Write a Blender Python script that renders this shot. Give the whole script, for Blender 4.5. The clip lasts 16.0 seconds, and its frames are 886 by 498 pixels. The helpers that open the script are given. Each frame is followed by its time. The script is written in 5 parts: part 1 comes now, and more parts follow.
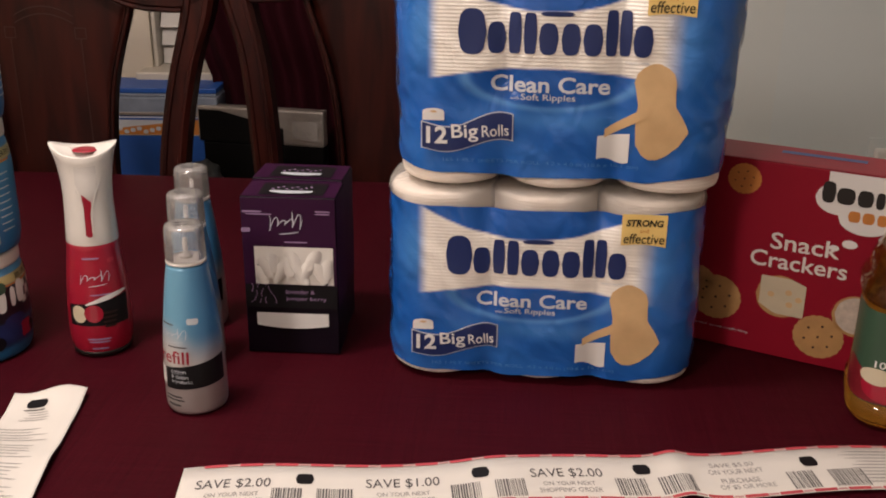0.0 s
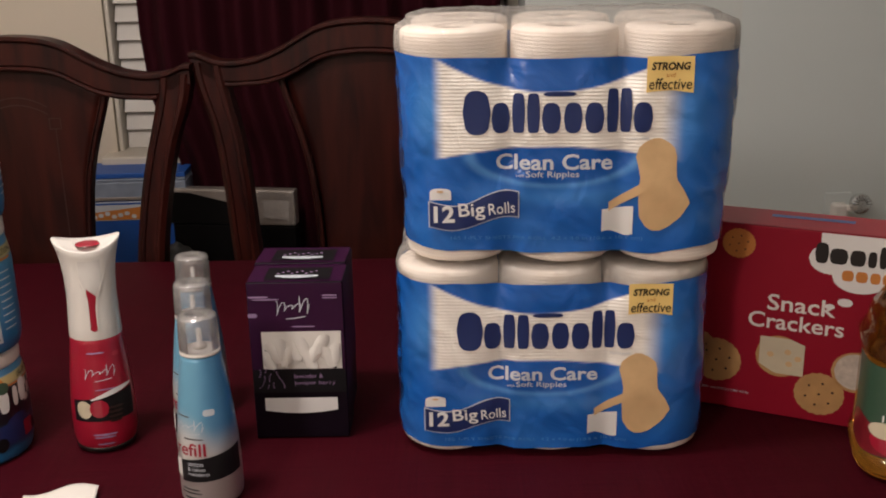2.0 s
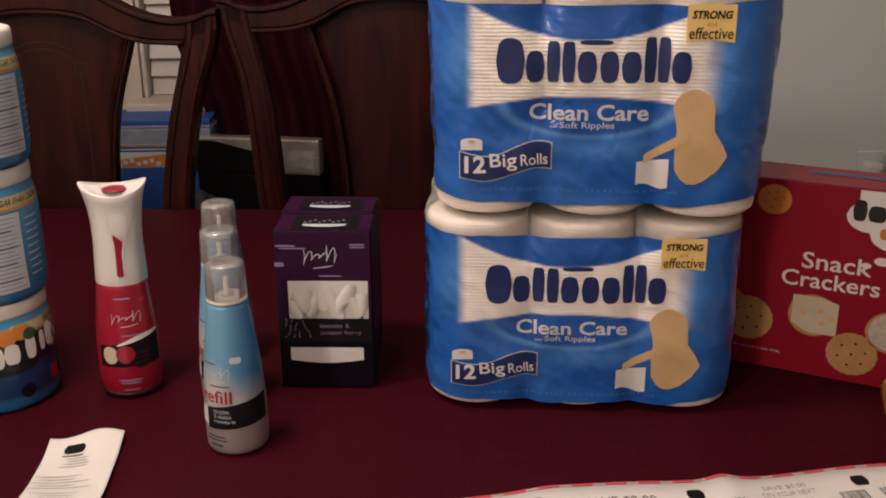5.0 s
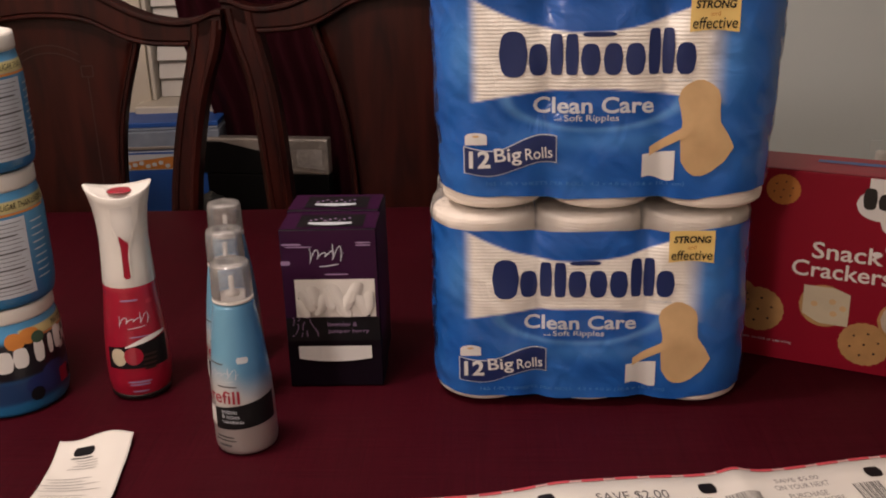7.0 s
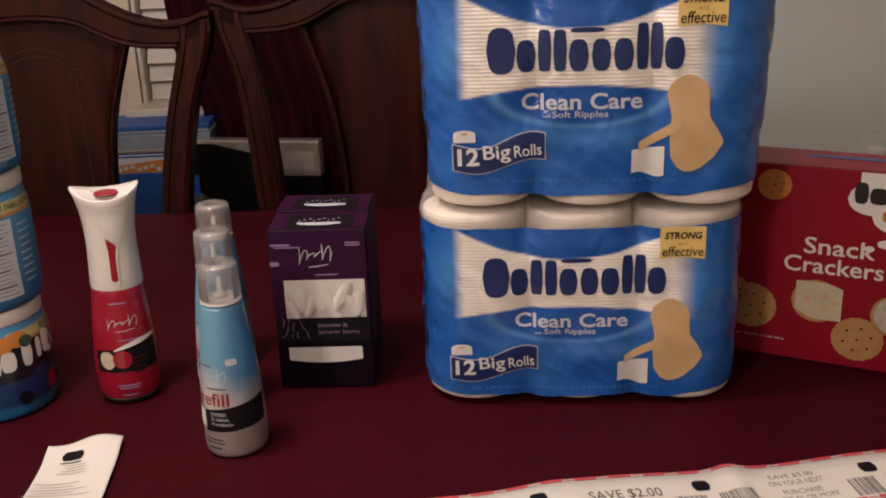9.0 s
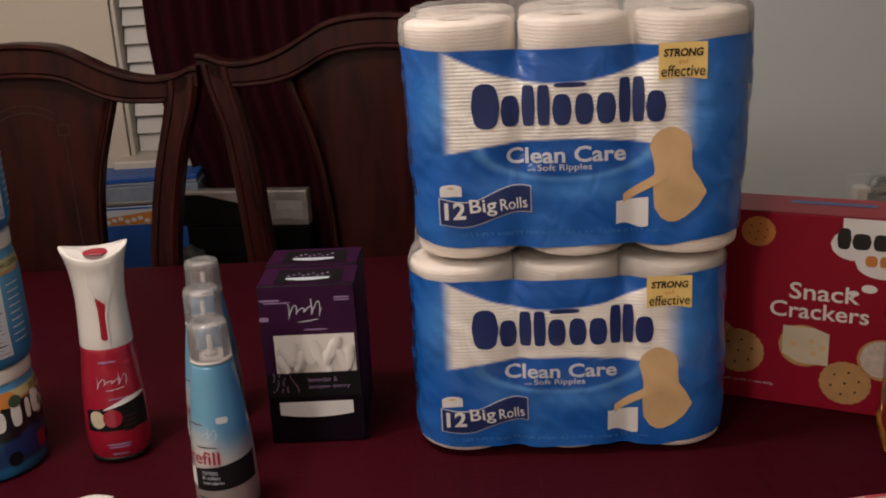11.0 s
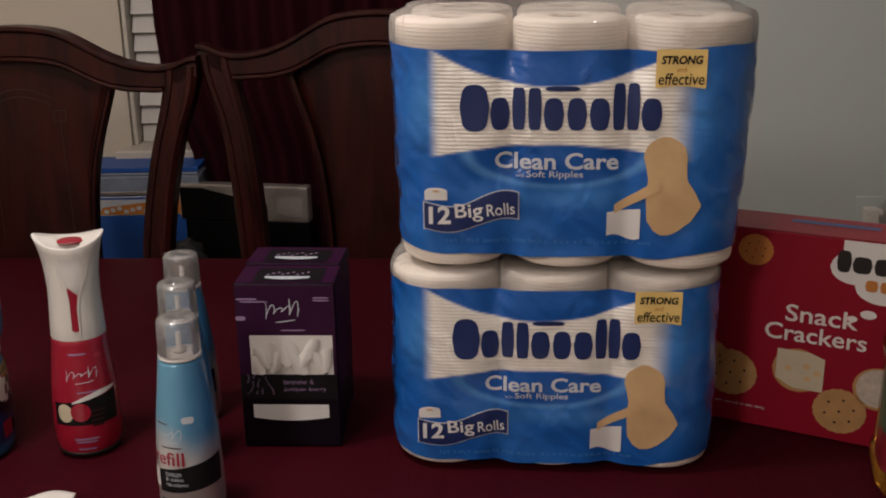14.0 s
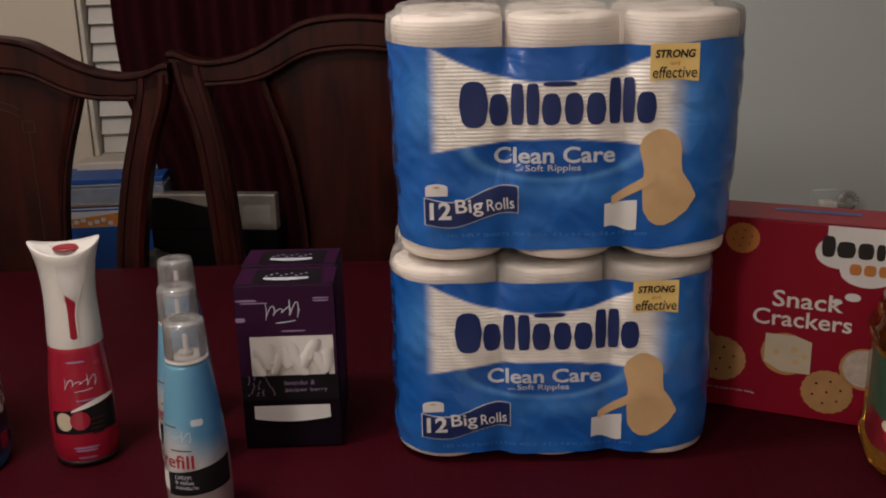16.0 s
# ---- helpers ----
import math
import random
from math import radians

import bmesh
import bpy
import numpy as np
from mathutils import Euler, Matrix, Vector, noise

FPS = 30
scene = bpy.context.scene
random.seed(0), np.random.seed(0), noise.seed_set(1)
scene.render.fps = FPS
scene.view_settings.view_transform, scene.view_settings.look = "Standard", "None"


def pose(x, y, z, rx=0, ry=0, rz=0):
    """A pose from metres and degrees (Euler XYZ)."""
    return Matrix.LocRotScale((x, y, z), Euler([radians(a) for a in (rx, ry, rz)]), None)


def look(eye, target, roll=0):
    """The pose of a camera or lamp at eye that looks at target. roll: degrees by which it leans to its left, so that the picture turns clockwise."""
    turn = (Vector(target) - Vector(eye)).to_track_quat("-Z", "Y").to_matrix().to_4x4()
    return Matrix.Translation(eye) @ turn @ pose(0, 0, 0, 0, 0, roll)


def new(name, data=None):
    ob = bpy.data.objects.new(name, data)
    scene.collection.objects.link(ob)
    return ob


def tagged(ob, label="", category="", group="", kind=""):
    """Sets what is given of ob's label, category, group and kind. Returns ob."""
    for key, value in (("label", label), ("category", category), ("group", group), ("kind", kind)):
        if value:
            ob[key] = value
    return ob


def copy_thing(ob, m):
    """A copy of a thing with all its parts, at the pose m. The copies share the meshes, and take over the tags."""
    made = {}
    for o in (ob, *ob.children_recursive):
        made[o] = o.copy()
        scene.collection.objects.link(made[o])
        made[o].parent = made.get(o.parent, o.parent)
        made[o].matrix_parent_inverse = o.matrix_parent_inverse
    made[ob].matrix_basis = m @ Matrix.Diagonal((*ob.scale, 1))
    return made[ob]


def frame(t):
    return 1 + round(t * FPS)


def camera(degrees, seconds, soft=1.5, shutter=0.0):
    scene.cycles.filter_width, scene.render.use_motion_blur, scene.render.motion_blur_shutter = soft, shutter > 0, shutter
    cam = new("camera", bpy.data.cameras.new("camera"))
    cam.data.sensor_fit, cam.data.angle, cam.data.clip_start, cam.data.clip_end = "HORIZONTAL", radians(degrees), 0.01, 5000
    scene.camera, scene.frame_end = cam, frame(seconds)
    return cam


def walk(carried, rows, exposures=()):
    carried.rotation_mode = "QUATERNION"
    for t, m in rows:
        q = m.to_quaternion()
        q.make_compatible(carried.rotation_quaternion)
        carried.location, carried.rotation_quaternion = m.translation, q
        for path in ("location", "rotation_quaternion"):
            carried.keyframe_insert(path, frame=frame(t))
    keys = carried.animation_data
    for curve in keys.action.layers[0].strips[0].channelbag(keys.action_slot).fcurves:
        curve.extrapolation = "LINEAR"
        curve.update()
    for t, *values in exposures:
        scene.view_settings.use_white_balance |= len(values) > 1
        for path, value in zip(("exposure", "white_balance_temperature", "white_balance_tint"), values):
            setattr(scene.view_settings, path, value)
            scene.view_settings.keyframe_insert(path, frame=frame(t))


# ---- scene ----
cam = camera(47.3, 16.0, 1.9)
EXPOSURES = [(0, 0.06, 7000, 13), (1.0, 0.08, 6700, 9), (3.0, -0.08, 6700, 10), (4.0, -0.12, 7200, 16), (9.7, -0.10, 7200, 15), (11.8, -0.37, 6600, 9), (16.0, -0.47, 6600, 9)]
PATH = [
    (0, (0.017, -0.032, 1.317), (0.011, 1.839, 0.61), 0.5),
    (0.5, (0.007, -0.045, 1.323), (0.019, 1.849, 0.681), -0.9),
    (1, (-0.029, -0.049, 1.334), (0.156, 1.849, 0.729), -1.3),
    (1.5, (-0.045, -0.046, 1.337), (0.141, 1.856, 0.747), -1.1),
    (2, (-0.052, -0.038, 1.334), (0.05, 1.872, 0.75), -1.1),
    (2.5, (-0.054, -0.032, 1.334), (0.008, 1.879, 0.746), -1.6),
    (3, (-0.059, -0.024, 1.331), (-0.011, 1.875, 0.704), -0.6),
    (3.5, (-0.063, -0.021, 1.328), (-0.015, 1.874, 0.69), -0.4),
    (4, (-0.062, -0.017, 1.325), (-0.008, 1.869, 0.662), -0.5),
    (4.5, (-0.063, -0.013, 1.324), (-0.006, 1.873, 0.659), -0.5),
    (5, (-0.061, -0.023, 1.326), (-0.002, 1.861, 0.656), -0.5),
    (5.2, (-0.06, -0.016, 1.326), (0.003, 1.866, 0.652), -0.5),
    (7.5, (-0.052, -0.02, 1.32), (-0.025, 1.864, 0.647), -1.9),
    (8, (-0.051, -0.021, 1.318), (-0.026, 1.863, 0.648), -1.4),
    (8.5, (-0.047, -0.019, 1.318), (-0.013, 1.863, 0.642), -2.0),
    (9, (-0.046, -0.013, 1.317), (-0.006, 1.871, 0.646), -2.3),
    (9.5, (-0.05, -0.015, 1.324), (-0.016, 1.883, 0.694), -1.9),
    (9.7, (-0.05, -0.018, 1.322), (-0.01, 1.881, 0.697), -1.5),
    (11.8, (-0.042, -0.01, 1.337), (0.037, 1.901, 0.752), -3.9),
    (12, (-0.042, -0.003, 1.333), (0.054, 1.904, 0.737), -3.2),
    (12.5, (-0.019, 0.006, 1.332), (0.082, 1.919, 0.757), -3.4),
    (13, (0.013, 0.007, 1.319), (0.031, 1.918, 0.727), -1.0),
    (13.5, (0.021, -0.002, 1.316), (-0.03, 1.904, 0.712), -0.8),
    (14, (-0.012, 0.018, 1.321), (0.028, 1.929, 0.734), -0.8),
    (14.5, (-0.07, 0.022, 1.313), (0.073, 1.928, 0.723), -0.1),
    (15, (-0.088, 0.014, 1.317), (0.062, 1.929, 0.761), -2.0),
    (15.5, (-0.083, 0.001, 1.312), (0.087, 1.906, 0.727), -1.8),
    (16, (-0.071, 0.004, 1.314), (0.078, 1.914, 0.74), -1.5),
]
walk(cam, [(t, look(eye, target, roll)) for t, eye, target, roll in PATH], EXPOSURES)

# ---- world and light ----
world = bpy.data.worlds.new("room_dim")
scene.world = world
world.use_nodes = True
world.node_tree.nodes["Background"].inputs[0].default_value = (0.9, 0.85, 0.8, 1)
world.node_tree.nodes["Background"].inputs[1].default_value = 0.005


def bulb(name, eye, radius, watts, colour):
    d = bpy.data.lights.new(name, "POINT")
    d.shadow_soft_size, d.energy, d.color = radius, watts, colour
    ob = new(name, d)
    ob.location = eye
    return ob


WARM = (1.0, 0.905, 0.875)
bulb("table_pendant_lamp", (-0.50, 0.88, 2.06), 0.10, 36.0, WARM)
bulb("room_lamp", (-1.25, -1.05, 2.10), 0.16, 70.0, WARM)


# ---- materials ----
def mat(name, colour, rough=0.5, metal=0.0, vary=0.12, scale=30.0, bump=0.05, bump_scale=200.0, coat=0.0, spec=0.5, stretch=(1, 1, 1)):
    """A surface with tone variation at two sizes and fine relief."""
    m = bpy.data.materials.new(name)
    m.use_nodes = True
    n, l = m.node_tree.nodes, m.node_tree.links
    b = n["Principled BSDF"]
    b.inputs["Roughness"].default_value = rough
    b.inputs["Metallic"].default_value = metal
    b.inputs["Coat Weight"].default_value = coat
    b.inputs["Coat Roughness"].default_value = 0.12
    b.inputs["Specular IOR Level"].default_value = spec
    tc = n.new("ShaderNodeTexCoord")
    mp = n.new("ShaderNodeMapping")
    mp.inputs["Scale"].default_value = stretch
    l.new(tc.outputs["Object"], mp.inputs[0])
    big, fine = n.new("ShaderNodeTexNoise"), n.new("ShaderNodeTexNoise")
    big.inputs["Scale"].default_value, fine.inputs["Scale"].default_value = scale, bump_scale
    big.inputs["Detail"].default_value = 5
    l.new(mp.outputs[0], big.inputs["Vector"])
    l.new(mp.outputs[0], fine.inputs["Vector"])
    mix = n.new("ShaderNodeMix")
    mix.data_type = "RGBA"
    mix.inputs["A"].default_value = (*[c * (1 - vary) for c in colour], 1)
    mix.inputs["B"].default_value = (*[min(1, c * (1 + vary)) for c in colour], 1)
    l.new(big.outputs["Fac"], mix.inputs["Factor"])
    l.new(mix.outputs["Result"], b.inputs["Base Color"])
    if bump:
        bp = n.new("ShaderNodeBump")
        bp.inputs["Strength"].default_value = bump
        bp.inputs["Distance"].default_value = 0.002
        l.new(fine.outputs["Fac"], bp.inputs["Height"])
        l.new(bp.outputs[0], b.inputs["Normal"])
    return m


def mat_cloth():
    m = mat("burgundy_woven_cloth", (0.040, 0.0027, 0.0062), 0.62, vary=0.12, scale=3, bump=0, spec=0.16)
    n, l = m.node_tree.nodes, m.node_tree.links
    b = n["Principled BSDF"]
    b.inputs["Specular Tint"].default_value = (0.75, 0.2, 0.28, 1)
    tc = n.new("ShaderNodeTexCoord")
    hs = []
    for sc in ((9, 900, 1), (900, 9, 1)):
        mp, no = n.new("ShaderNodeMapping"), n.new("ShaderNodeTexNoise")
        mp.inputs["Scale"].default_value = sc
        no.inputs["Scale"].default_value, no.inputs["Detail"].default_value = 1.0, 3
        l.new(tc.outputs["Object"], mp.inputs[0])
        l.new(mp.outputs[0], no.inputs["Vector"])
        hs.append(no)
    add = n.new("ShaderNodeMath")
    add.operation = "ADD"
    l.new(hs[0].outputs["Fac"], add.inputs[0])
    l.new(hs[1].outputs["Fac"], add.inputs[1])
    ramp = n.new("ShaderNodeMapRange")
    ramp.inputs["From Min"].default_value, ramp.inputs["From Max"].default_value = 0.6, 1.4
    ramp.inputs["To Min"].default_value, ramp.inputs["To Max"].default_value = 0.55, 1.5
    l.new(add.outputs[0], ramp.inputs["Value"])
    old = b.inputs["Base Color"].links[0].from_socket
    mul = n.new("ShaderNodeVectorMath")
    mul.operation = "SCALE"
    l.new(old, mul.inputs[0])
    l.new(ramp.outputs[0], mul.inputs["Scale"])
    l.new(mul.outputs[0], b.inputs["Base Color"])
    bp = n.new("ShaderNodeBump")
    bp.inputs["Strength"].default_value, bp.inputs["Distance"].default_value = 0.35, 0.0008
    l.new(add.outputs[0], bp.inputs["Height"])
    l.new(bp.outputs[0], b.inputs["Normal"])
    return m


def mat_wood(name, dark, light, scale=(2, 2, 14)):
    m = mat(name, dark, 0.42, vary=0.25, scale=7, bump=0.06, bump_scale=90, coat=0.12, spec=0.2, stretch=(6, 6, 1))
    n, l = m.node_tree.nodes, m.node_tree.links
    b = n["Principled BSDF"]
    tc, mp, no = n.new("ShaderNodeTexCoord"), n.new("ShaderNodeMapping"), n.new("ShaderNodeTexNoise")
    mp.inputs["Scale"].default_value = (scale[2], scale[2], scale[0])
    no.inputs["Scale"].default_value, no.inputs["Detail"].default_value, no.inputs["Distortion"].default_value = 2.5, 7, 1.2
    l.new(tc.outputs["Object"], mp.inputs[0])
    l.new(mp.outputs[0], no.inputs["Vector"])
    rp = n.new("ShaderNodeValToRGB")
    rp.color_ramp.elements[0].position, rp.color_ramp.elements[1].position = 0.35, 0.72
    rp.color_ramp.elements[0].color, rp.color_ramp.elements[1].color = (*dark, 1), (*light, 1)
    l.new(no.outputs["Fac"], rp.inputs[0])
    l.new(rp.outputs[0], b.inputs["Base Color"])
    return m


def mat_print(name, rough=0.3, coat=0.25, ridges=False, wrinkle=0.15):
    """Printed surface: the colours lie in the mesh's print attribute."""
    m = bpy.data.materials.new(name)
    m.use_nodes = True
    n, l = m.node_tree.nodes, m.node_tree.links
    b = n["Principled BSDF"]
    b.inputs["Roughness"].default_value = rough
    b.inputs["Coat Weight"].default_value = coat
    b.inputs["Coat Roughness"].default_value = 0.15
    at = n.new("ShaderNodeAttribute")
    at.attribute_name = "print"
    l.new(at.outputs["Color"], b.inputs["Base Color"])
    tc, no = n.new("ShaderNodeTexCoord"), n.new("ShaderNodeTexNoise")
    no.inputs["Scale"].default_value, no.inputs["Detail"].default_value, no.inputs["Distortion"].default_value = 22, 3, 1.0
    l.new(tc.outputs["Object"], no.inputs["Vector"])
    bp = n.new("ShaderNodeBump")
    bp.inputs["Strength"].default_value, bp.inputs["Distance"].default_value = wrinkle, 0.004
    l.new(no.outputs["Fac"], bp.inputs["Height"])
    last = bp
    if ridges:
        wv = n.new("ShaderNodeTexWave")
        wv.bands_direction = "Z"
        wv.inputs["Scale"].default_value, wv.inputs["Distortion"].default_value = 84, 0.6
        l.new(tc.outputs["Object"], wv.inputs["Vector"])
        sep, mu = n.new("ShaderNodeSeparateColor"), n.new("ShaderNodeMath")
        l.new(at.outputs["Color"], sep.inputs[0])
        mu.operation = "MULTIPLY"
        l.new(sep.outputs[0], mu.inputs[0])
        l.new(wv.outputs["Fac"], mu.inputs[1])
        b2 = n.new("ShaderNodeBump")
        b2.inputs["Strength"].default_value, b2.inputs["Distance"].default_value = 0.3, 0.0012
        l.new(mu.outputs[0], b2.inputs["Height"])
        l.new(bp.outputs[0], b2.inputs["Normal"])
        last = b2
    l.new(last.outputs[0], b.inputs["Normal"])
    return m


def mat_roll():
    m = mat("white_ridged_tissue", (0.91, 0.825, 0.735), 0.9, vary=0.03, bump=0, spec=0.1)
    n, l = m.node_tree.nodes, m.node_tree.links
    tc, wv, bp = n.new("ShaderNodeTexCoord"), n.new("ShaderNodeTexWave"), n.new("ShaderNodeBump")
    wv.bands_direction = "Z"
    wv.inputs["Scale"].default_value, wv.inputs["Distortion"].default_value = 84, 1.5
    l.new(tc.outputs["Object"], wv.inputs["Vector"])
    bp.inputs["Strength"].default_value, bp.inputs["Distance"].default_value = 0.32, 0.0011
    l.new(wv.outputs["Fac"], bp.inputs["Height"])
    l.new(bp.outputs[0], n["Principled BSDF"].inputs["Normal"])
    return m


def mat_clear(name, gloss=0.1, tint=(1, 1, 1), rough=0.08, wrinkle=0.5, scale=45, ior=1.45):
    """Thin clear plastic: lets the light through and glosses."""
    m = bpy.data.materials.new(name)
    m.use_nodes = True
    n, l = m.node_tree.nodes, m.node_tree.links
    n.remove(n["Principled BSDF"])
    tr, gl, mx = n.new("ShaderNodeBsdfTransparent"), n.new("ShaderNodeBsdfGlossy"), n.new("ShaderNodeMixShader")
    tr.inputs[0].default_value = (*tint, 1)
    gl.inputs["Roughness"].default_value = rough
    fr = n.new("ShaderNodeFresnel")
    fr.inputs["IOR"].default_value = ior
    ad = n.new("ShaderNodeMath")
    ad.operation = "ADD"
    ad.inputs[1].default_value = gloss
    tc, no, bp = n.new("ShaderNodeTexCoord"), n.new("ShaderNodeTexNoise"), n.new("ShaderNodeBump")
    no.inputs["Scale"].default_value, no.inputs["Detail"].default_value, no.inputs["Distortion"].default_value = scale, 4, 2
    l.new(tc.outputs["Object"], no.inputs["Vector"])
    bp.inputs["Strength"].default_value, bp.inputs["Distance"].default_value = wrinkle, 0.004
    l.new(no.outputs["Fac"], bp.inputs["Height"])
    l.new(bp.outputs[0], gl.inputs["Normal"])
    l.new(bp.outputs[0], fr.inputs["Normal"])
    l.new(fr.outputs[0], ad.inputs[0])
    l.new(ad.outputs[0], mx.inputs[0])
    l.new(tr.outputs[0], mx.inputs[1])
    l.new(gl.outputs[0], mx.inputs[2])
    l.new(mx.outputs[0], n["Material Output"].inputs[0])
    return m


def mat_milky(name, share, *args, **more):
    """Clear plastic with a little haze in it."""
    m = mat_clear(name, *args, **more)
    n, l = m.node_tree.nodes, m.node_tree.links
    out = n["Material Output"]
    old = out.inputs[0].links[0].from_socket
    df, tl, mx, m2 = n.new("ShaderNodeBsdfDiffuse"), n.new("ShaderNodeBsdfTranslucent"), n.new("ShaderNodeMixShader"), n.new("ShaderNodeMixShader")
    df.inputs[0].default_value = tl.inputs[0].default_value = (0.85, 0.83, 0.80, 1)
    l.new(df.outputs[0], m2.inputs[1])
    l.new(tl.outputs[0], m2.inputs[2])
    mx.inputs[0].default_value = share
    l.new(old, mx.inputs[1])
    l.new(m2.outputs[0], mx.inputs[2])
    l.new(mx.outputs[0], out.inputs[0])
    return m


def mat_juice():
    m = bpy.data.materials.new("amber_apple_juice_plastic")
    m.use_nodes = True
    b = m.node_tree.nodes["Principled BSDF"]
    b.inputs["Base Color"].default_value = (0.60, 0.24, 0.035, 1)
    b.inputs["Roughness"].default_value = 0.06
    b.inputs["IOR"].default_value = 1.36
    b.inputs["Transmission Weight"].default_value = 0.95
    return m


M_CLOTH = mat_cloth()
M_WOOD = mat_wood("dark_mahogany", (0.0120, 0.0021, 0.0016), (0.041, 0.0066, 0.0040))
M_SPLAT = mat_wood("dark_mahogany_veneer", (0.0125, 0.0021, 0.0016), (0.042, 0.0066, 0.0038), (1.2, 1.2, 9))
M_INLAY = mat("faded_inlay_wood", (0.024, 0.0075, 0.0045), 0.4)
M_FLOOR = mat_wood("oak_floor", (0.10, 0.05, 0.025), (0.2, 0.11, 0.06))
M_GREY = mat("grey_green_wall_paint", (0.62, 0.675, 0.665), 0.6, vary=0.03, scale=2, bump=0.12, bump_scale=160)
M_PALE = mat("warm_grey_wall_paint", (0.63, 0.67, 0.645), 0.6, vary=0.03, scale=2, bump=0.12, bump_scale=160)
M_CREAM = mat("cream_wall_paint", (0.58, 0.515, 0.42), 0.6, vary=0.03, scale=2, bump=0.1, bump_scale=160)
M_TRIM = mat("ivory_trim_paint", (0.60, 0.55, 0.47), 0.4, vary=0.03, bump=0.02)
M_CEIL = mat("white_ceiling_paint", (0.75, 0.73, 0.7), 0.8, vary=0.03, bump=0.1)
M_SLAT = mat("white_blind_slat", (0.62, 0.59, 0.55), 0.45, vary=0.03)
M_CURTAIN = mat("burgundy_curtain", (0.024, 0.0017, 0.0048), 0.85, vary=0.2, scale=8, bump=0.15, bump_scale=500, spec=0.1)
M_FILM = mat_print("printed_plastic_film", 0.26, 0.4, True, 0.8)
M_TOPFILM = mat_milky("crinkled_top_film", 0.21, 0.02, (1, 1, 1), 0.14, 1.0, 70, ior=1.3)
M_ROLL = mat_roll()
M_CORE = mat("grey_cardboard_core", (0.32, 0.27, 0.22), 0.9)
M_NAVY = mat("navy_print", (0.012, 0.028, 0.12), 0.3, vary=0.05, coat=0.3)
M_WHITE = mat("white_print", (0.74, 0.73, 0.71), 0.4, vary=0.03, bump=0.02)
M_SILVERTXT = mat("pale_grey_print", (0.54, 0.58, 0.63), 0.35, vary=0.03)
M_PALEBLUE = mat("pale_blue_print", (0.05, 0.21, 0.53), 0.35, vary=0.05)
M_YELLOW = mat("yellow_print", (0.80, 0.57, 0.20), 0.35, vary=0.04)
M_BLACK = mat("black_print", (0.007, 0.0065, 0.008), 0.45, vary=0.1, spec=0.25)
M_TAN = mat("tan_print", (0.62, 0.41, 0.21), 0.4, vary=0.14, scale=60)
M_RED = mat("red_glossy_print", (0.33, 0.010, 0.030), 0.28, vary=0.05, coat=0.3, bump=0.01)
M_CARTON = mat("red_carton", (0.26, 0.0042, 0.019), 0.5, vary=0.06, scale=12, spec=0.2, bump=0.02)
M_PALERED = mat("pale_red_carton", (0.42, 0.03, 0.05), 0.45, vary=0.06)
M_WPLASTIC = mat("white_pearl_plastic", (0.72, 0.69, 0.64), 0.3, vary=0.03, coat=0.2, bump=0.01)
M_CAN = mat_print("printed_can", 0.3, 0.25)
M_REFILL = mat_print("lacquered_aluminium", 0.32, 0.2)
rn, rl = M_REFILL.node_tree.nodes, M_REFILL.node_tree.links
rt, rs, rm = rn.new("ShaderNodeTexCoord"), rn.new("ShaderNodeSeparateXYZ"), rn.new("ShaderNodeMapRange")
rm.inputs["From Min"].default_value, rm.inputs["From Max"].default_value, rm.inputs["To Min"].default_value, rm.inputs["To Max"].default_value = 0.05, 0.10, 0.70, 0.08
rl.new(rt.outputs["Object"], rs.inputs[0])
rl.new(rs.outputs["Z"], rm.inputs["Value"])
rl.new(rm.outputs[0], rn["Principled BSDF"].inputs["Metallic"])
M_CLCAP = mat_milky("milky_cap_plastic", 0.15, 0.05, (0.97, 0.97, 0.98), 0.12, 0.1)
M_PURPLE = mat("purple_carton", (0.031, 0.0036, 0.029), 0.45, vary=0.15, scale=25, coat=0.05, spec=0.25)
M_PURPLED = mat("deep_purple_carton", (0.005, 0.0018, 0.0065), 0.45, vary=0.15, spec=0.2)
M_LILAC = mat("lilac_print", (0.30, 0.20, 0.34), 0.4)
M_PAPER = mat("thermal_paper", (0.72, 0.69, 0.64), 0.7, vary=0.05, scale=14, bump=0.08, bump_scale=60)
M_INK = mat("grey_ink", (0.09, 0.085, 0.085), 0.7)
M_PALEINK = mat("faded_ink", (0.28, 0.265, 0.26), 0.7)
M_COUPONRED = mat("red_border_ink", (0.55, 0.07, 0.09), 0.6)
M_GREEN = mat("dark_green_label", (0.035, 0.075, 0.045), 0.4, vary=0.08)
M_APPLE = mat("red_apple_print", (0.17, 0.012, 0.018), 0.35, vary=0.5, scale=45)
M_CRACKER = mat("golden_cracker_print", (0.44, 0.24, 0.09), 0.6, vary=0.18, scale=70, bump=0.2)
M_CHEESE = mat("pale_cheese_print", (0.56, 0.49, 0.35), 0.5, vary=0.1, scale=60)
M_SEED = mat("speckled_topping_print", (0.50, 0.43, 0.36), 0.6, vary=0.35, scale=160)
M_ORANGE = mat("orange_print", (0.55, 0.20, 0.04), 0.5, vary=0.2)
M_BLUEBOX = mat("blue_carton", (0.013, 0.085, 0.36), 0.45, vary=0.1)
M_FOIL = mat("silver_foil_wrap", (0.40, 0.36, 0.33), 0.33, 0.6, vary=0.35, scale=25, bump=1.0, bump_scale=45)
M_BAG = mat("grey_plastic_bag", (0.035, 0.040, 0.042), 0.4, vary=0.4, scale=25, bump=0.5, bump_scale=30)
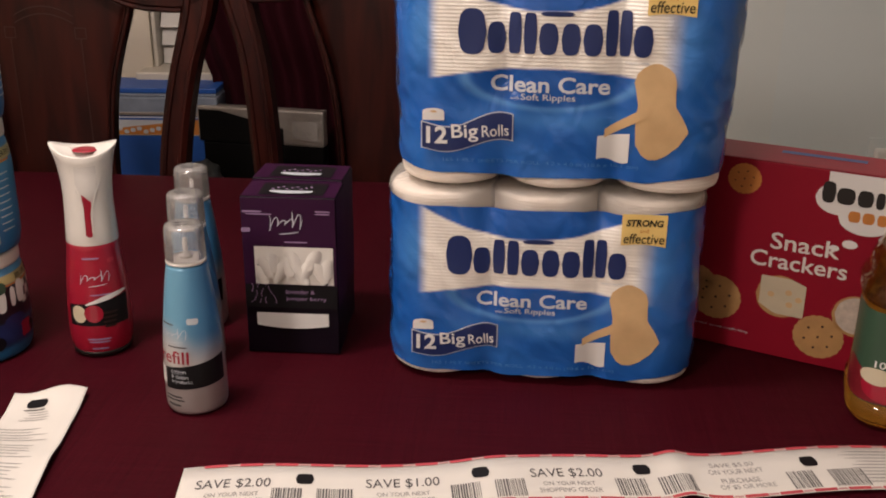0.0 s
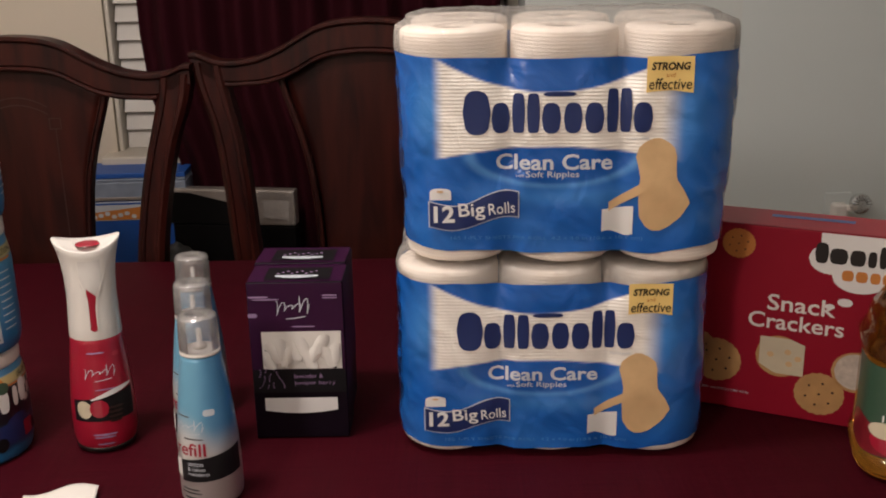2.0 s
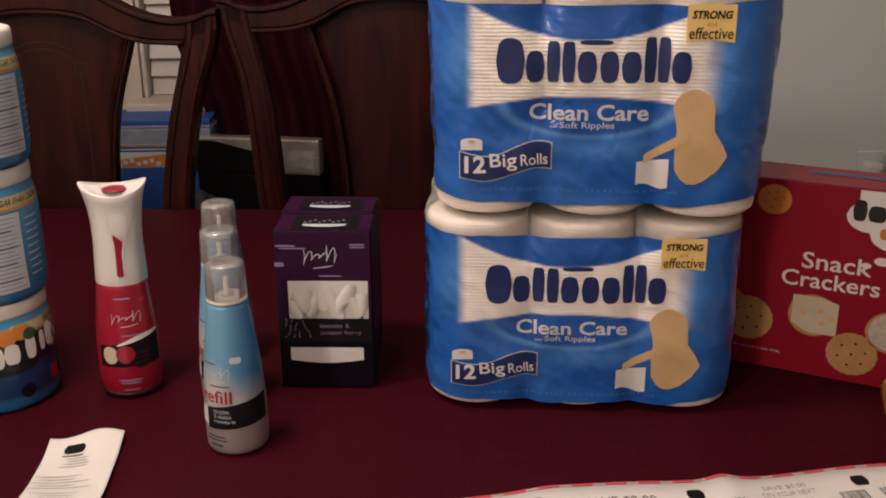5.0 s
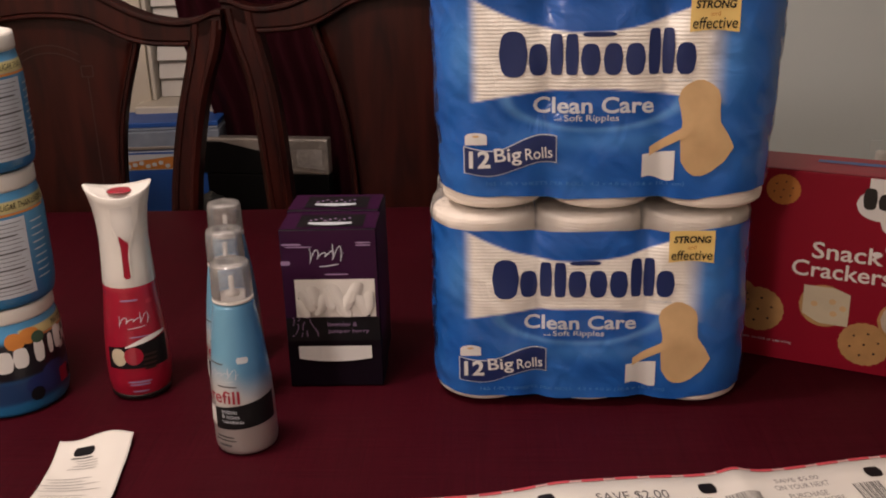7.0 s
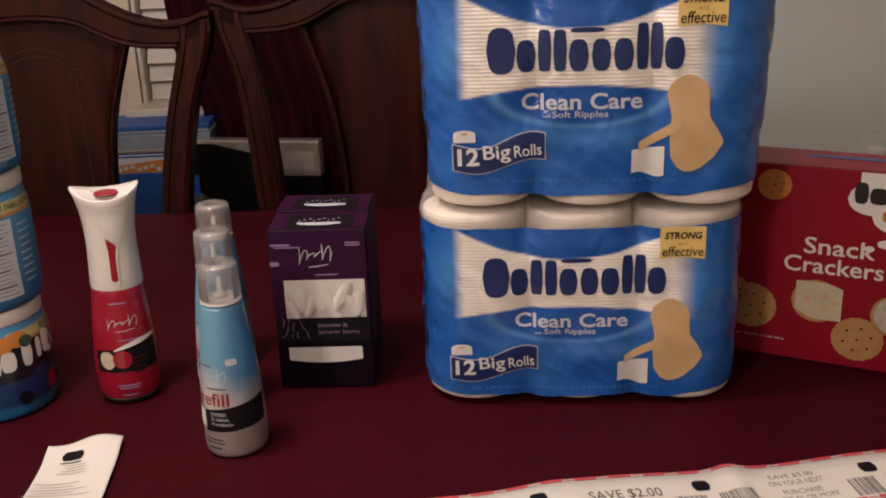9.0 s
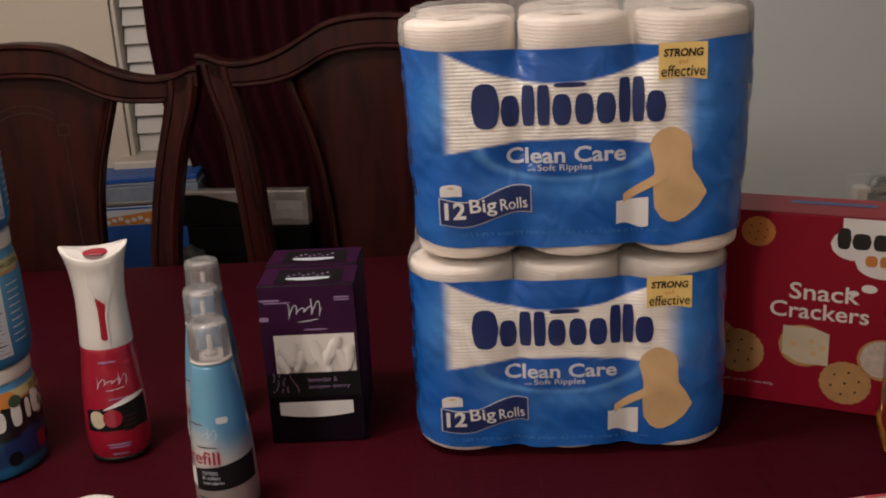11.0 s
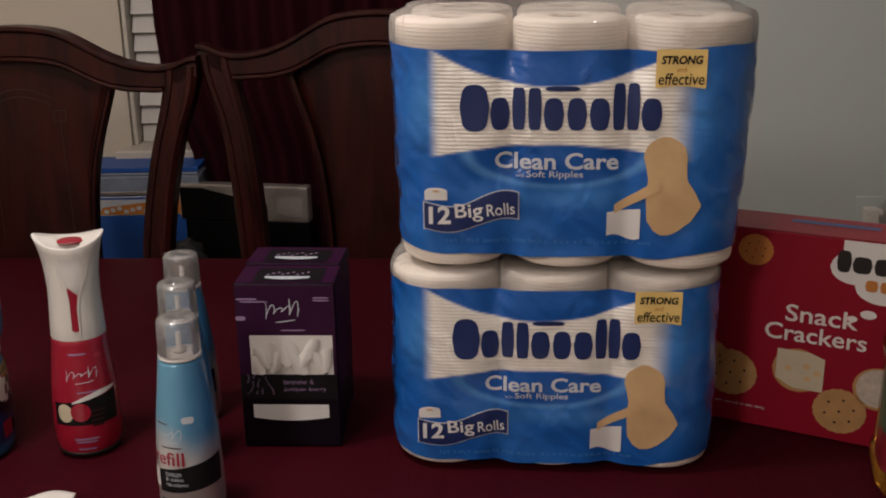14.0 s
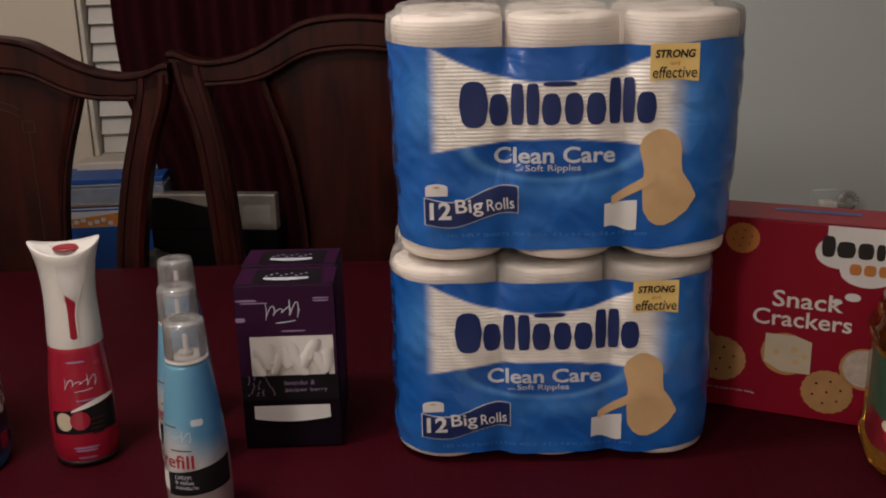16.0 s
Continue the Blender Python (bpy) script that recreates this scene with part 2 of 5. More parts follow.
M_CARD = mat("blue_grey_printed_card", (0.20, 0.235, 0.30), 0.5, vary=0.5, scale=22)
M_NEARBLACK = mat("near_black_matt", (0.0025, 0.002, 0.002), 0.8, vary=0.2, spec=0.1)
M_WRAP = mat("matt_foil_fold", (0.36, 0.33, 0.31), 0.55, 0.3, vary=0.3, scale=40, bump=0.4, bump_scale=40)
M_PANEL = mat("grey_blue_panel_print", (0.52, 0.56, 0.61), 0.4, vary=0.06)
M_DARK = mat("dark_stained_board", (0.009, 0.006, 0.005), 0.5)
M_JUICE = mat_juice()
M_NIGHT = mat_clear("clear_faceted_plastic", 0.25, (0.95, 0.95, 0.95), 0.1, 0.3, 90)


# ---- builders ----
def part(name, bm, material, parent, label=""):
    me = bpy.data.meshes.new(name)
    bm.to_mesh(me)
    bm.free()
    me.materials.append(material)
    ob = new(name, me)
    ob.parent = parent
    if label:
        ob["label"] = label
    return ob


def thing(name, m, label, category, group="", kind=""):
    ob = new(name)
    ob.empty_display_size = 0.05
    ob.matrix_world = m
    return tagged(ob, label, category, group, kind)


def solid(name, bm, material, label, category="", kind="", m=None):
    ob = part(name, bm, material, None)
    if m is not None:
        ob.matrix_world = m
    return tagged(ob, label, category, kind=kind)


def smooth(bm):
    for f in bm.faces:
        f.smooth = True
    return bm


def box(x0, x1, y0, y1, z0, z1, bevel=0.0, seg=2):
    bm = bmesh.new()
    bmesh.ops.create_cube(bm, size=1, matrix=Matrix.Translation(((x0 + x1) / 2, (y0 + y1) / 2, (z0 + z1) / 2)) @ Matrix.Diagonal((x1 - x0, y1 - y0, z1 - z0, 1)))
    if bevel:
        bmesh.ops.bevel(bm, geom=bm.edges[:], offset=bevel, segments=seg, affect="EDGES", profile=0.5)
    return bm


def lathe(profile, seg=48, closed=True):
    """A turned form from (radius, height) pairs."""
    bm = bmesh.new()
    rings = []
    for r, z in profile:
        rings.append([bm.verts.new((r * math.cos(a), r * math.sin(a), z)) for a in [2 * math.pi * i / seg for i in range(seg)]])
    for a, b in zip(rings, rings[1:]):
        for i in range(seg):
            bm.faces.new((a[i], a[(i + 1) % seg], b[(i + 1) % seg], b[i]))
    if closed:
        bm.faces.new(rings[0][::-1])
        bm.faces.new(rings[-1])
    return smooth(bm)


def sheet(fn, u0, u1, lo, hi, nu=24, nv=4):
    """A patch on the surface fn(u, v), between the curves lo(u) and hi(u)."""
    bm = bmesh.new()
    rows = []
    for i in range(nu + 1):
        u = u0 + (u1 - u0) * i / nu
        a, b = (lo(u) if callable(lo) else lo), (hi(u) if callable(hi) else hi)
        rows.append([bm.verts.new(fn(u, a + (b - a) * j / nv)) for j in range(nv + 1)])
    for a, b in zip(rows, rows[1:]):
        for j in range(nv):
            bm.faces.new((a[j], b[j], b[j + 1], a[j + 1]))
    return smooth(bm)


def oval(fn, cu, cv, ru, rv, nu=20, nv=4, power=2.0):
    def h(u):
        return rv * max(0.0, 1 - abs((u - cu) / ru) ** power) ** (1 / power)
    def wide(u, v):
        return fn(u, v)
    return sheet(wide, cu - ru * 0.9995, cu + ru * 0.9995, lambda u: cv - h(u), lambda u: cv + h(u), nu, nv)


def scallop(fn, cu, cv, r, n=20):
    """A round biscuit outline with a frilled rim."""
    bm = bmesh.new()
    mid = bm.verts.new(fn(cu, cv))
    rim = []
    for i in range(n * 6):
        a = 2 * math.pi * i / (n * 6)
        q = r * (0.965 + 0.035 * abs(math.cos(a * n / 2)))
        rim.append(bm.verts.new(fn(cu + q * math.cos(a), cv + 0.94 * q * math.sin(a))))
    for i in range(n * 6):
        bm.faces.new((mid, rim[i], rim[(i + 1) % (n * 6)]))
    return bm


def words(name, body, fn, u, v, width, height, material, parent, thick=0.0, slant=0.0, turn=0.0, cut=0):
    """Lettering that lies on the surface fn(u, v), its left foot at (u, v)."""
    cu = bpy.data.curves.new(name, "FONT")
    cu.body, cu.offset, cu.shear, cu.resolution_u = body, thick, slant, 3
    tmp = new(name, cu)
    me = bpy.data.meshes.new_from_object(tmp.evaluated_get(bpy.context.evaluated_depsgraph_get()))
    bpy.data.objects.remove(tmp)
    bm = bmesh.new()
    bm.from_mesh(me)
    bpy.data.meshes.remove(me)
    if cut:
        bmesh.ops.triangulate(bm, faces=bm.faces[:])
        bmesh.ops.subdivide_edges(bm, edges=[e for e in bm.edges if e.calc_length() > 0.25], cuts=cut)
    xs, ys = [w.co.x for w in bm.verts], [w.co.y for w in bm.verts]
    x0, x1, y0, y1 = min(xs), max(xs), min(ys), max(ys)
    ct, st = math.cos(radians(turn)), math.sin(radians(turn))
    for w in bm.verts:
        a, b = (w.co.x - x0) / (x1 - x0) * width, (w.co.y - y0) / (y1 - y0) * height
        w.co = fn(u + a * ct - b * st, v + a * st + b * ct)
    return part(name, bm, material, parent)


def joined(*bms):
    """Several loose forms of one part in one mesh."""
    out = bmesh.new()
    for bm in bms:
        me = bpy.data.meshes.new("tmp")
        bm.to_mesh(me)
        bm.free()
        out.from_mesh(me)
        bpy.data.meshes.remove(me)
    return out


def bars(fn, rects, power=4.0):
    """Plain rounded bars (centre u, v, half width, half height) standing for unreadable or branded print."""
    return joined(*[oval(fn, a, b, c, d, 10, 2, power) for a, b, c, d in rects])


def bar_parts(name, fn, rects, material, parent, power=3.0):
    """The same bars, each a part of its own."""
    for a, b, c, d in rects:
        part(name, oval(fn, a, b, c, d, 12, 3, power), material, parent)


def fine(name, bm, material, parent, label=""):
    """Print too fine to pick apart: one part of kind stuff."""
    return tagged(part(name, bm, material, parent, label), kind="stuff")


def ribbon(fn, path, half):
    """A stroke of even width along (u, v) points on the surface fn."""
    bm = bmesh.new()
    rows = []
    for i, (u, v) in enumerate(path):
        a, b = path[max(0, i - 1)], path[min(len(path) - 1, i + 1)]
        du, dv = b[0] - a[0], b[1] - a[1]
        q = math.hypot(du, dv) or 1
        w = half * (0.35 + 0.65 * math.sin(math.pi * min(1, max(0, i / (len(path) - 1)))) ** 0.4)
        rows.append([bm.verts.new(fn(u - dv / q * w * e, v + du / q * w * e)) for e in (1, -1)])
    for p, q in zip(rows, rows[1:]):
        bm.faces.new((p[0], p[1], q[1], q[0]))
    return smooth(bm)


def front(y, lift=0.0005):
    """A flat face towards -y."""
    return lambda u, v: Vector((u, y - lift, v))


def round_face(r, lift=0.0005, turn=0.0):
    """The skin of a turned form of radius r(v); u runs round it in metres from the side that faces -y."""
    def fn(u, v):
        q = r(v) if callable(r) else r
        a = u / q + radians(turn)
        return Vector(((q + lift) * math.sin(a), -(q + lift) * math.cos(a), v))
    return fn


def profile_at(profile):
    zs, rs = [z for r, z in profile], [r for r, z in profile]
    return lambda v: float(np.interp(v, zs, rs))


def paint(ob, colour):
    """Fills the print attribute from colour(co)."""
    me = ob.data
    at = me.attributes.new("print", "FLOAT_COLOR", "POINT")
    vals = np.ones((len(me.vertices), 4), np.float32)
    for i, v in enumerate(me.vertices):
        vals[i, :3] = colour(v.co)
    at.data.foreach_set("color", vals.ravel())


def ease(a, b, x):
    t = min(1.0, max(0.0, (x - a) / (b - a)))
    return t * t * (3 - 2 * t)


def blend(a, b, t):
    return tuple(p + (q - p) * t for p, q in zip(a, b))


TOP = 0.765          # height of the table's cloth
TURN_T = -4.0        # the table's turn in the room

# ---- the room ----
def setting(name, bm, material, label, m=None):
    return solid(name, bm, material, label, "", "structure", m)


setting("floor", box(-3, 3, -2.6, 2.9, -0.1, 0.0), M_FLOOR, "brown wooden floor of the dining room")
setting("ceiling", box(-3, 3, -2.6, 2.9, 2.5, 2.6), M_CEIL, "plain white ceiling")
setting("wall_south", box(-3, 3, -2.7, -2.6, 0, 2.5), M_CREAM, "plain cream wall")
setting("wall_west", box(-3.1, -3, -2.6, 2.9, 0, 2.5), M_CREAM, "plain cream wall")
setting("wall_east", box(3, 3.1, -2.6, 2.9, 0, 2.5), M_GREY, "plain grey-green wall")
WX0, WX1, WZ0, WZ1 = -0.758, 0.30, 0.815, 2.1
setting("wall_north_left", box(-3, WX0, 2.62, 2.78, 0, 2.5), M_CREAM, "cream painted wall beside the window")
setting("wall_north_below", box(WX0, WX1, 2.62, 2.78, 0, WZ0), M_CREAM, "cream painted wall below the window")
setting("wall_north_above", box(WX0, WX1, 2.62, 2.78, WZ1, 2.5), M_CREAM, "cream painted wall above the window")
setting("wall_north_middle", box(WX1, 0.85, 2.52, 2.78, 0, 2.5), M_PALE, "warm grey painted wall beside the curtain")
setting("wall_north_right", box(0.85, 3, 2.52, 2.78, 0, 2.5), M_GREY, "grey-green painted wall with a plug-in night light")
win = thing("window_1", pose(0, 0, 0), "white window with horizontal slatted blinds and ivory frame", "window", kind="structure")
part("window_frame", joined(box(WX0 + 0.002, WX0 + 0.013, 2.63, 2.77, WZ0 + .002, WZ1 - .002, 0.003), box(WX1 - 0.03, WX1 - .002, 2.63, 2.77, WZ0 + .002, WZ1 - .002, 0.003), box(WX0 + 0.03, WX1 - 0.03, 2.63, 2.77, WZ1 - 0.05, WZ1 - .002, 0.003)), M_TRIM, win)
part("window_sill", box(WX0 - 0.027, WX1 + 0.05, 2.55, 2.70, WZ0 - 0.026, WZ0 + 0.003, 0.006, 3), M_TRIM, win)
part("apron", box(WX0 - 0.005, WX1 + 0.02, 2.598, 2.618, WZ0 - 0.09, WZ0 - 0.027, 0.004), M_TRIM, win)
part("pane", box(WX0 + 0.013, WX1 - 0.03, 2.752, 2.756, WZ0 + 0.01, WZ1 - 0.05), M_DARK, win)
slat_mesh = None
z = WZ0 + 0.03
k = 0
while z < WZ1 - 0.07:
    tilt = 62 if k else 80
    if slat_mesh is None:
        s = part("slat", box(WX0 + 0.017, WX1 - 0.034, -0.026, 0.026, -0.0015, 0.0015, 0.0006, 1), M_SLAT, win)
        slat_mesh = s.data
    else:
        s = new("slat", slat_mesh)
        s.parent = win
    s.matrix_basis = pose(0, 2.675, z, tilt)
    z += 0.0465
    k += 1


def curtain():
    bm = bmesh.new()
    nx, nz = 220, 14
    rows = []
    for j in range(nz + 1):
        t = j / nz
        zz = 0.03 + 2.2 * t
        row = []
        for i in range(nx + 1):
            s = i / nx
            left = -0.563 - 0.083 * ease(0.72, 1.05, zz)
            x = left + (0.235 - left) * s
            y = 2.50 + 0.022 * math.sin(s * 62 + 0.4 * math.sin(zz * 2)) + 0.012 * math.sin(s * 23 + 1.3 + zz * 0.5)
            row.append(bm.verts.new((x, y, zz)))
        rows.append(row)
    for a, b in zip(rows, rows[1:]):
        for i in range(nx):
            bm.faces.new((a[i], a[i + 1], b[i + 1], b[i]))
    return smooth(bm)


c = solid("curtain", curtain(), M_CURTAIN, "dark burgundy floor-length curtain hanging in folds over a window", "curtain")
c.modifiers.new("thickness", "SOLIDIFY").thickness = 0.002


# ---- table and cloth ----
TABLE = pose(-0.1, 1.10, 0, 0, 0, TURN_T)
FAR, NEAR, SIDE = 0.674, -0.62, 1.15     # half extents of the top about the table's middle


def table():
    t = thing("dining_table", TABLE, "rectangular dining table under a burgundy cloth", "table")
    part("tabletop", box(-SIDE + 0.01, SIDE - 0.01, NEAR + 0.01, FAR - 0.01, TOP - 0.038, TOP - 0.004, 0.006), M_WOOD, t)
    for x in (-SIDE + 0.12, SIDE - 0.12):
        for y in (NEAR + 0.12, FAR - 0.12):
            leg = part("leg", lathe([(0.03, 0), (0.034, 0.05), (0.026, 0.12), (0.045, 0.5), (0.05, TOP - 0.04)], 20), M_WOOD, t)
            leg.location = (x, y, 0)


def cloth():
    bm = bmesh.new()
    nx, ny = 120, 90
    drop, rad = 0.16, 0.012
    def fold(s, half0, half1):
        """Along the cloth: over the top, round the edge and down."""
        if s > half1:
            d = s - half1
            return half1 + rad * math.sin(min(d / rad, math.pi / 2)), -(rad * (1 - math.cos(min(d / rad, math.pi / 2))) + max(0, d - rad * math.pi / 2))
        if s < half0:
            d = half0 - s
            return half0 - rad * math.sin(min(d / rad, math.pi / 2)), -(rad * (1 - math.cos(min(d / rad, math.pi / 2))) + max(0, d - rad * math.pi / 2))
        return s, 0.0
    us = sorted(list(np.linspace(-SIDE, SIDE, nx)) + [e * (SIDE + d) for e in (-1, 1) for d in (0.004, 0.009, 0.014, 0.019, 0.06, 0.11, drop)])
    vs = sorted(list(np.linspace(NEAR, FAR, ny)) + [FAR + d for d in (0.004, 0.009, 0.014, 0.019, 0.06, 0.11, drop)] + [NEAR - d for d in (0.004, 0.009, 0.014, 0.019, 0.06, 0.11, drop)])
    rows = []
    for a in us:
        x, dz = fold(a, -SIDE, SIDE)
        row = []
        for b in vs:
            y, ez = fold(b, NEAR, FAR)
            wob = 0.012 * noise.noise((x * 5, y * 5, 0.0)) * min(1, -(dz + ez) / 0.05)
            row.append(bm.verts.new((x + wob, y + wob, TOP + dz + ez)))
        rows.append(row)
    for p, q in zip(rows, rows[1:]):
        for j in range(len(vs) - 1):
            bm.faces.new((p[j], q[j], q[j + 1], p[j + 1]))
    return smooth(bm)


table()
solid("tablecloth", cloth(), M_CLOTH, "burgundy woven tablecloth spread flat over the dining table", "tablecloth", m=TABLE)


# ---- chairs ----
CREST = [(0.0, 1.203), (0.035, 1.2015), (0.07, 1.197), (0.095, 1.189), (0.125, 1.172), (0.16, 1.152), (0.2, 1.136), (0.245, 1.1285), (0.275, 1.131), (0.295, 1.138), (0.309, 1.147), (0.34, 1.146)]


def curve_at(pts, s):
    xs, ys = [p[0] for p in pts], [p[1] for p in pts]
    w = 0.010
    return float(np.mean([np.interp(s + d, xs, ys) for d in (-w, -w / 2, 0, w / 2, w)]))


def slab(outline_lo, outline_hi, s0, s1, n, y0, y1, bevel=0.004):
    """A board between two curves of the chair's face, with rounded edges."""
    bm = bmesh.new()
    rows = []
    for i in range(n + 1):
        s = s0 + (s1 - s0) * i / n
        a, b = outline_lo(s), outline_hi(s)
        ring = [(a, y1), (a, y0 + bevel), (a + bevel, y0), (b - bevel, y0), (b, y0 + bevel), (b, y1)]
        rows.append([bm.verts.new((s, y, zz)) for zz, y in ring])
    for p, q in zip(rows, rows[1:]):
        for j in range(6):
            bm.faces.new((p[j], q[j], q[(j + 1) % 6], p[(j + 1) % 6]))
    bm.faces.new(rows[0][::-1])
    bm.faces.new(rows[-1])
    return bm


def post(pts, half, y0, y1, bevel=0.008):
    """An upright whose middle line runs through (x, z) points."""
    bm = bmesh.new()
    rows = []
    zs = [p[1] for p in pts]
    for i in range(31):
        zz = zs[0] + (zs[-1] - zs[0]) * i / 30
        x = float(np.mean([np.interp(zz + d, zs, [p[0] for p in pts]) for d in (-0.04, -0.02, 0, 0.02, 0.04)]))
        h = half(zz) if callable(half) else half
        ring = [(x - h, y1), (x - h, y0 + bevel), (x - h + bevel, y0), (x - h * 0.45, y0), (x - h * 0.38, y0 + 0.004), (x + h * 0.38, y0 + 0.004), (x + h * 0.45, y0), (x + h - bevel, y0), (x + h, y0 + bevel), (x + h, y1)]
        rows.append([bm.verts.new((a, b, zz)) for a, b in ring])
    n = len(rows[0])
    for p, q in zip(rows, rows[1:]):
        for j in range(n):
            bm.faces.new((p[j], p[(j + 1) % n], q[(j + 1) % n], q[j]))
    bm.faces.new(rows[0])
    bm.faces.new(rows[-1][::-1])
    return bm


def chair(m, label, spread=0.0, inlaid=True):
    c = thing("dining_chair", m, label, "chair", "chairs along the far side of the table")
    top = lambda s: curve_at(CREST, abs(s))
    deep = lambda s: 0.063 - 0.016 * ease(0.12, 0.25, abs(s))
    crest = part("crest_rail", slab(lambda s: top(s) - deep(s) + 0.007, lambda s: top(s) - 0.008, -0.323, 0.323, 80, -0.012, 0.03), M_WOOD, c)
    part("top_bead", slab(lambda s: top(s) - 0.010, top, -0.325, 0.325, 80, -0.019, 0.028, 0.003), M_WOOD, crest)
    part("lower_bead", slab(lambda s: top(s) - deep(s), lambda s: top(s) - deep(s) + 0.008, -0.262, 0.262, 80, -0.018, 0.028, 0.003), M_WOOD, crest)
    edge = [(0.105, 0.45), (0.102, 0.78), (0.107, 0.86), (0.118, 0.95), (0.139, 1.02), (0.162, 1.085), (0.175, 1.14)]
    half = lambda zz: float(np.interp(zz, [e[1] for e in edge], [e[0] for e in edge]))
    bm = bmesh.new()
    rows = []
    for i in range(31):
        q = i / 30
        row = []
        for a in np.linspace(-1, 1, 15):
            zz = 0.47 + q * (top(0.185 * a) - 0.045 - 0.47)
            row.append(bm.verts.new((half(zz) * a, 0.006 + 0.01 * a * a, zz)))
        rows.append(row)
    for p, q in zip(rows, rows[1:]):
        for j in range(14):
            bm.faces.new((p[j], p[j + 1], q[j + 1], q[j]))
    sp = part("splat", smooth(bm), M_SPLAT, c)
    sp.modifiers.new("thickness", "SOLIDIFY").thickness = 0.014
    for e in (-1, 1):
        part("splat_edge", post([(e * half(zz), zz) for zz in np.linspace(0.47, 1.13, 14)], 0.006, -0.004, 0.022, 0.002), M_WOOD, c)
    inlay = lambda u, v: Vector((u, 0.0055 + 0.01 * (u / half(v)) ** 2 - 0.001, v))
    arc = lambda s: 1.088 - 6.0 * s * s
    strips = [sheet(inlay, -0.055, 0.055, lambda u: arc(u) - o - 0.0011, lambda u: arc(u) - o + 0.0011, 30, 1) for o in (0, 0.014)]
    for e in (-1, 1):
        strips += [sheet(inlay, e * 0.066 - 0.011, e * 0.066 + 0.011, zz - 0.001, zz + 0.001, 2, 1) for zz in (1.048, 1.028)]
        strips += [sheet(inlay, e * 0.066 + d - 0.001, e * 0.066 + d + 0.001, 1.028, 1.048, 2, 1) for d in (-0.010, 0.010)]
        strips += [sheet(inlay, e * 0.066 - 0.001, e * 0.066 + 0.001, 0.80, 1.028, 2, 6)]
    if inlaid:
        part("inlay", joined(*strips), M_INLAY, sp, "thin worn inlay lines")
    else:
        for b in strips:
            b.free()
    for e in (-1, 1):
        part("stile", post([(e * (0.222 + spread), 0.40), (e * (0.214 + spread), 0.70), (e * (0.220 + spread), 0.79), (e * (0.238 + 0.6 * spread), 0.90), (e * (0.261 + 0.15 * spread), 1.0), (e * 0.279, 1.05), (e * 0.292, 1.09), (e * 0.296, 1.128)], lambda zz: 0.0250 + 0.004 * ease(1.0, 1.1, zz), -0.016, 0.034), M_WOOD, c)
        part("back_leg", post([(e * 0.245, 0.0), (e * 0.238, 0.2), (e * 0.235, 0.42)], 0.022, -0.008, 0.030), M_WOOD, c)
        part("front_leg", post([(e * 0.25, 0.0), (e * 0.25, 0.40)], 0.022, -0.46, -0.42), M_WOOD, c)
    part("seat", box(-0.27, 0.27, -0.47, 0.02, 0.40, 0.47, 0.015, 3), M_CURTAIN, c, "dark upholstered seat")
    return c


chair(pose(-0.084, 1.852, 0, 0, 0, -3), "dark mahogany dining chair with arched crest and wide plain splat", 0.030, False)
chair(pose(-0.734, 1.862, 0, 0, 0, -3) @ Matrix.Diagonal((1.017, 1, 0.984, 1)), "dark mahogany dining chair with arched crest before the window")


# ---- toilet paper packs ----
PW, PD, PH = 0.354, 0.246, 0.238
ART = -0.003        # the print sits a little off the middle
PACK = {"lift": 0.0, "roll": 0.1125, "low": 0.0105, "flare": 0.0}
BLUE, LIGHTBLUE, DEEPBLUE, PWHITE = (0.007, 0.105, 0.43), (0.06, 0.26, 0.64), (0.005, 0.072, 0.32), (0.88, 0.84, 0.77)
RX, RY, RR = 0.1170, 0.0615, 0.0575


def pack_ring(s, zz):
    """A point of the wrapper round the pack: s from 0 to 1 starts at the middle of the back."""
    r = 0.056
    a, b = PW / 2 - r, PD / 2 - r
    per = 4 * a + 4 * b + 2 * math.pi * r
    d = (s % 1.0) * per
    legs = [(a, 0), (math.pi * r / 2, 1), (2 * b, 2), (math.pi * r / 2, 3), (2 * a, 4), (math.pi * r / 2, 5), (2 * b, 6), (math.pi * r / 2, 7), (a, 8)]
    for length, k in legs:
        if d <= length or k == 8:
            break
        d -= length
    t = d / r
    if k == 0:
        x, y, nx, ny = -d, PD / 2, 0, 1
    elif k == 1:
        x, y, nx, ny = -a - r * math.sin(t), b + r * math.cos(t), -math.sin(t), math.cos(t)
    elif k == 2:
        x, y, nx, ny = -PW / 2, b - d, -1, 0
    elif k == 3:
        x, y, nx, ny = -a - r * math.cos(t), -b - r * math.sin(t), -math.cos(t), -math.sin(t)
    elif k == 4:
        x, y, nx, ny = -a + d, -PD / 2, 0, -1
    elif k == 5:
        x, y, nx, ny = a + r * math.sin(t), -b - r * math.cos(t), math.sin(t), -math.cos(t)
    elif k == 6:
        x, y, nx, ny = PW / 2, -b + d, 1, 0
    elif k == 7:
        x, y, nx, ny = a + r * math.cos(t), b + r * math.sin(t), math.cos(t), math.sin(t)
    else:
        x, y, nx, ny = a - d, PD / 2, 0, 1
    q = dip(x, y, zz, nx, ny)
    return Vector(((x - nx * q) * loose(x, zz), y - ny * q, zz))


def loose(x, zz):
    """How much wider the pack sits at its top, more so towards +x."""
    return 1 + PACK["flare"] * ease(0.03, 0.2, zz) * (1 if x > 0 else 0.7) * ease(0.03, 0.15, abs(x))


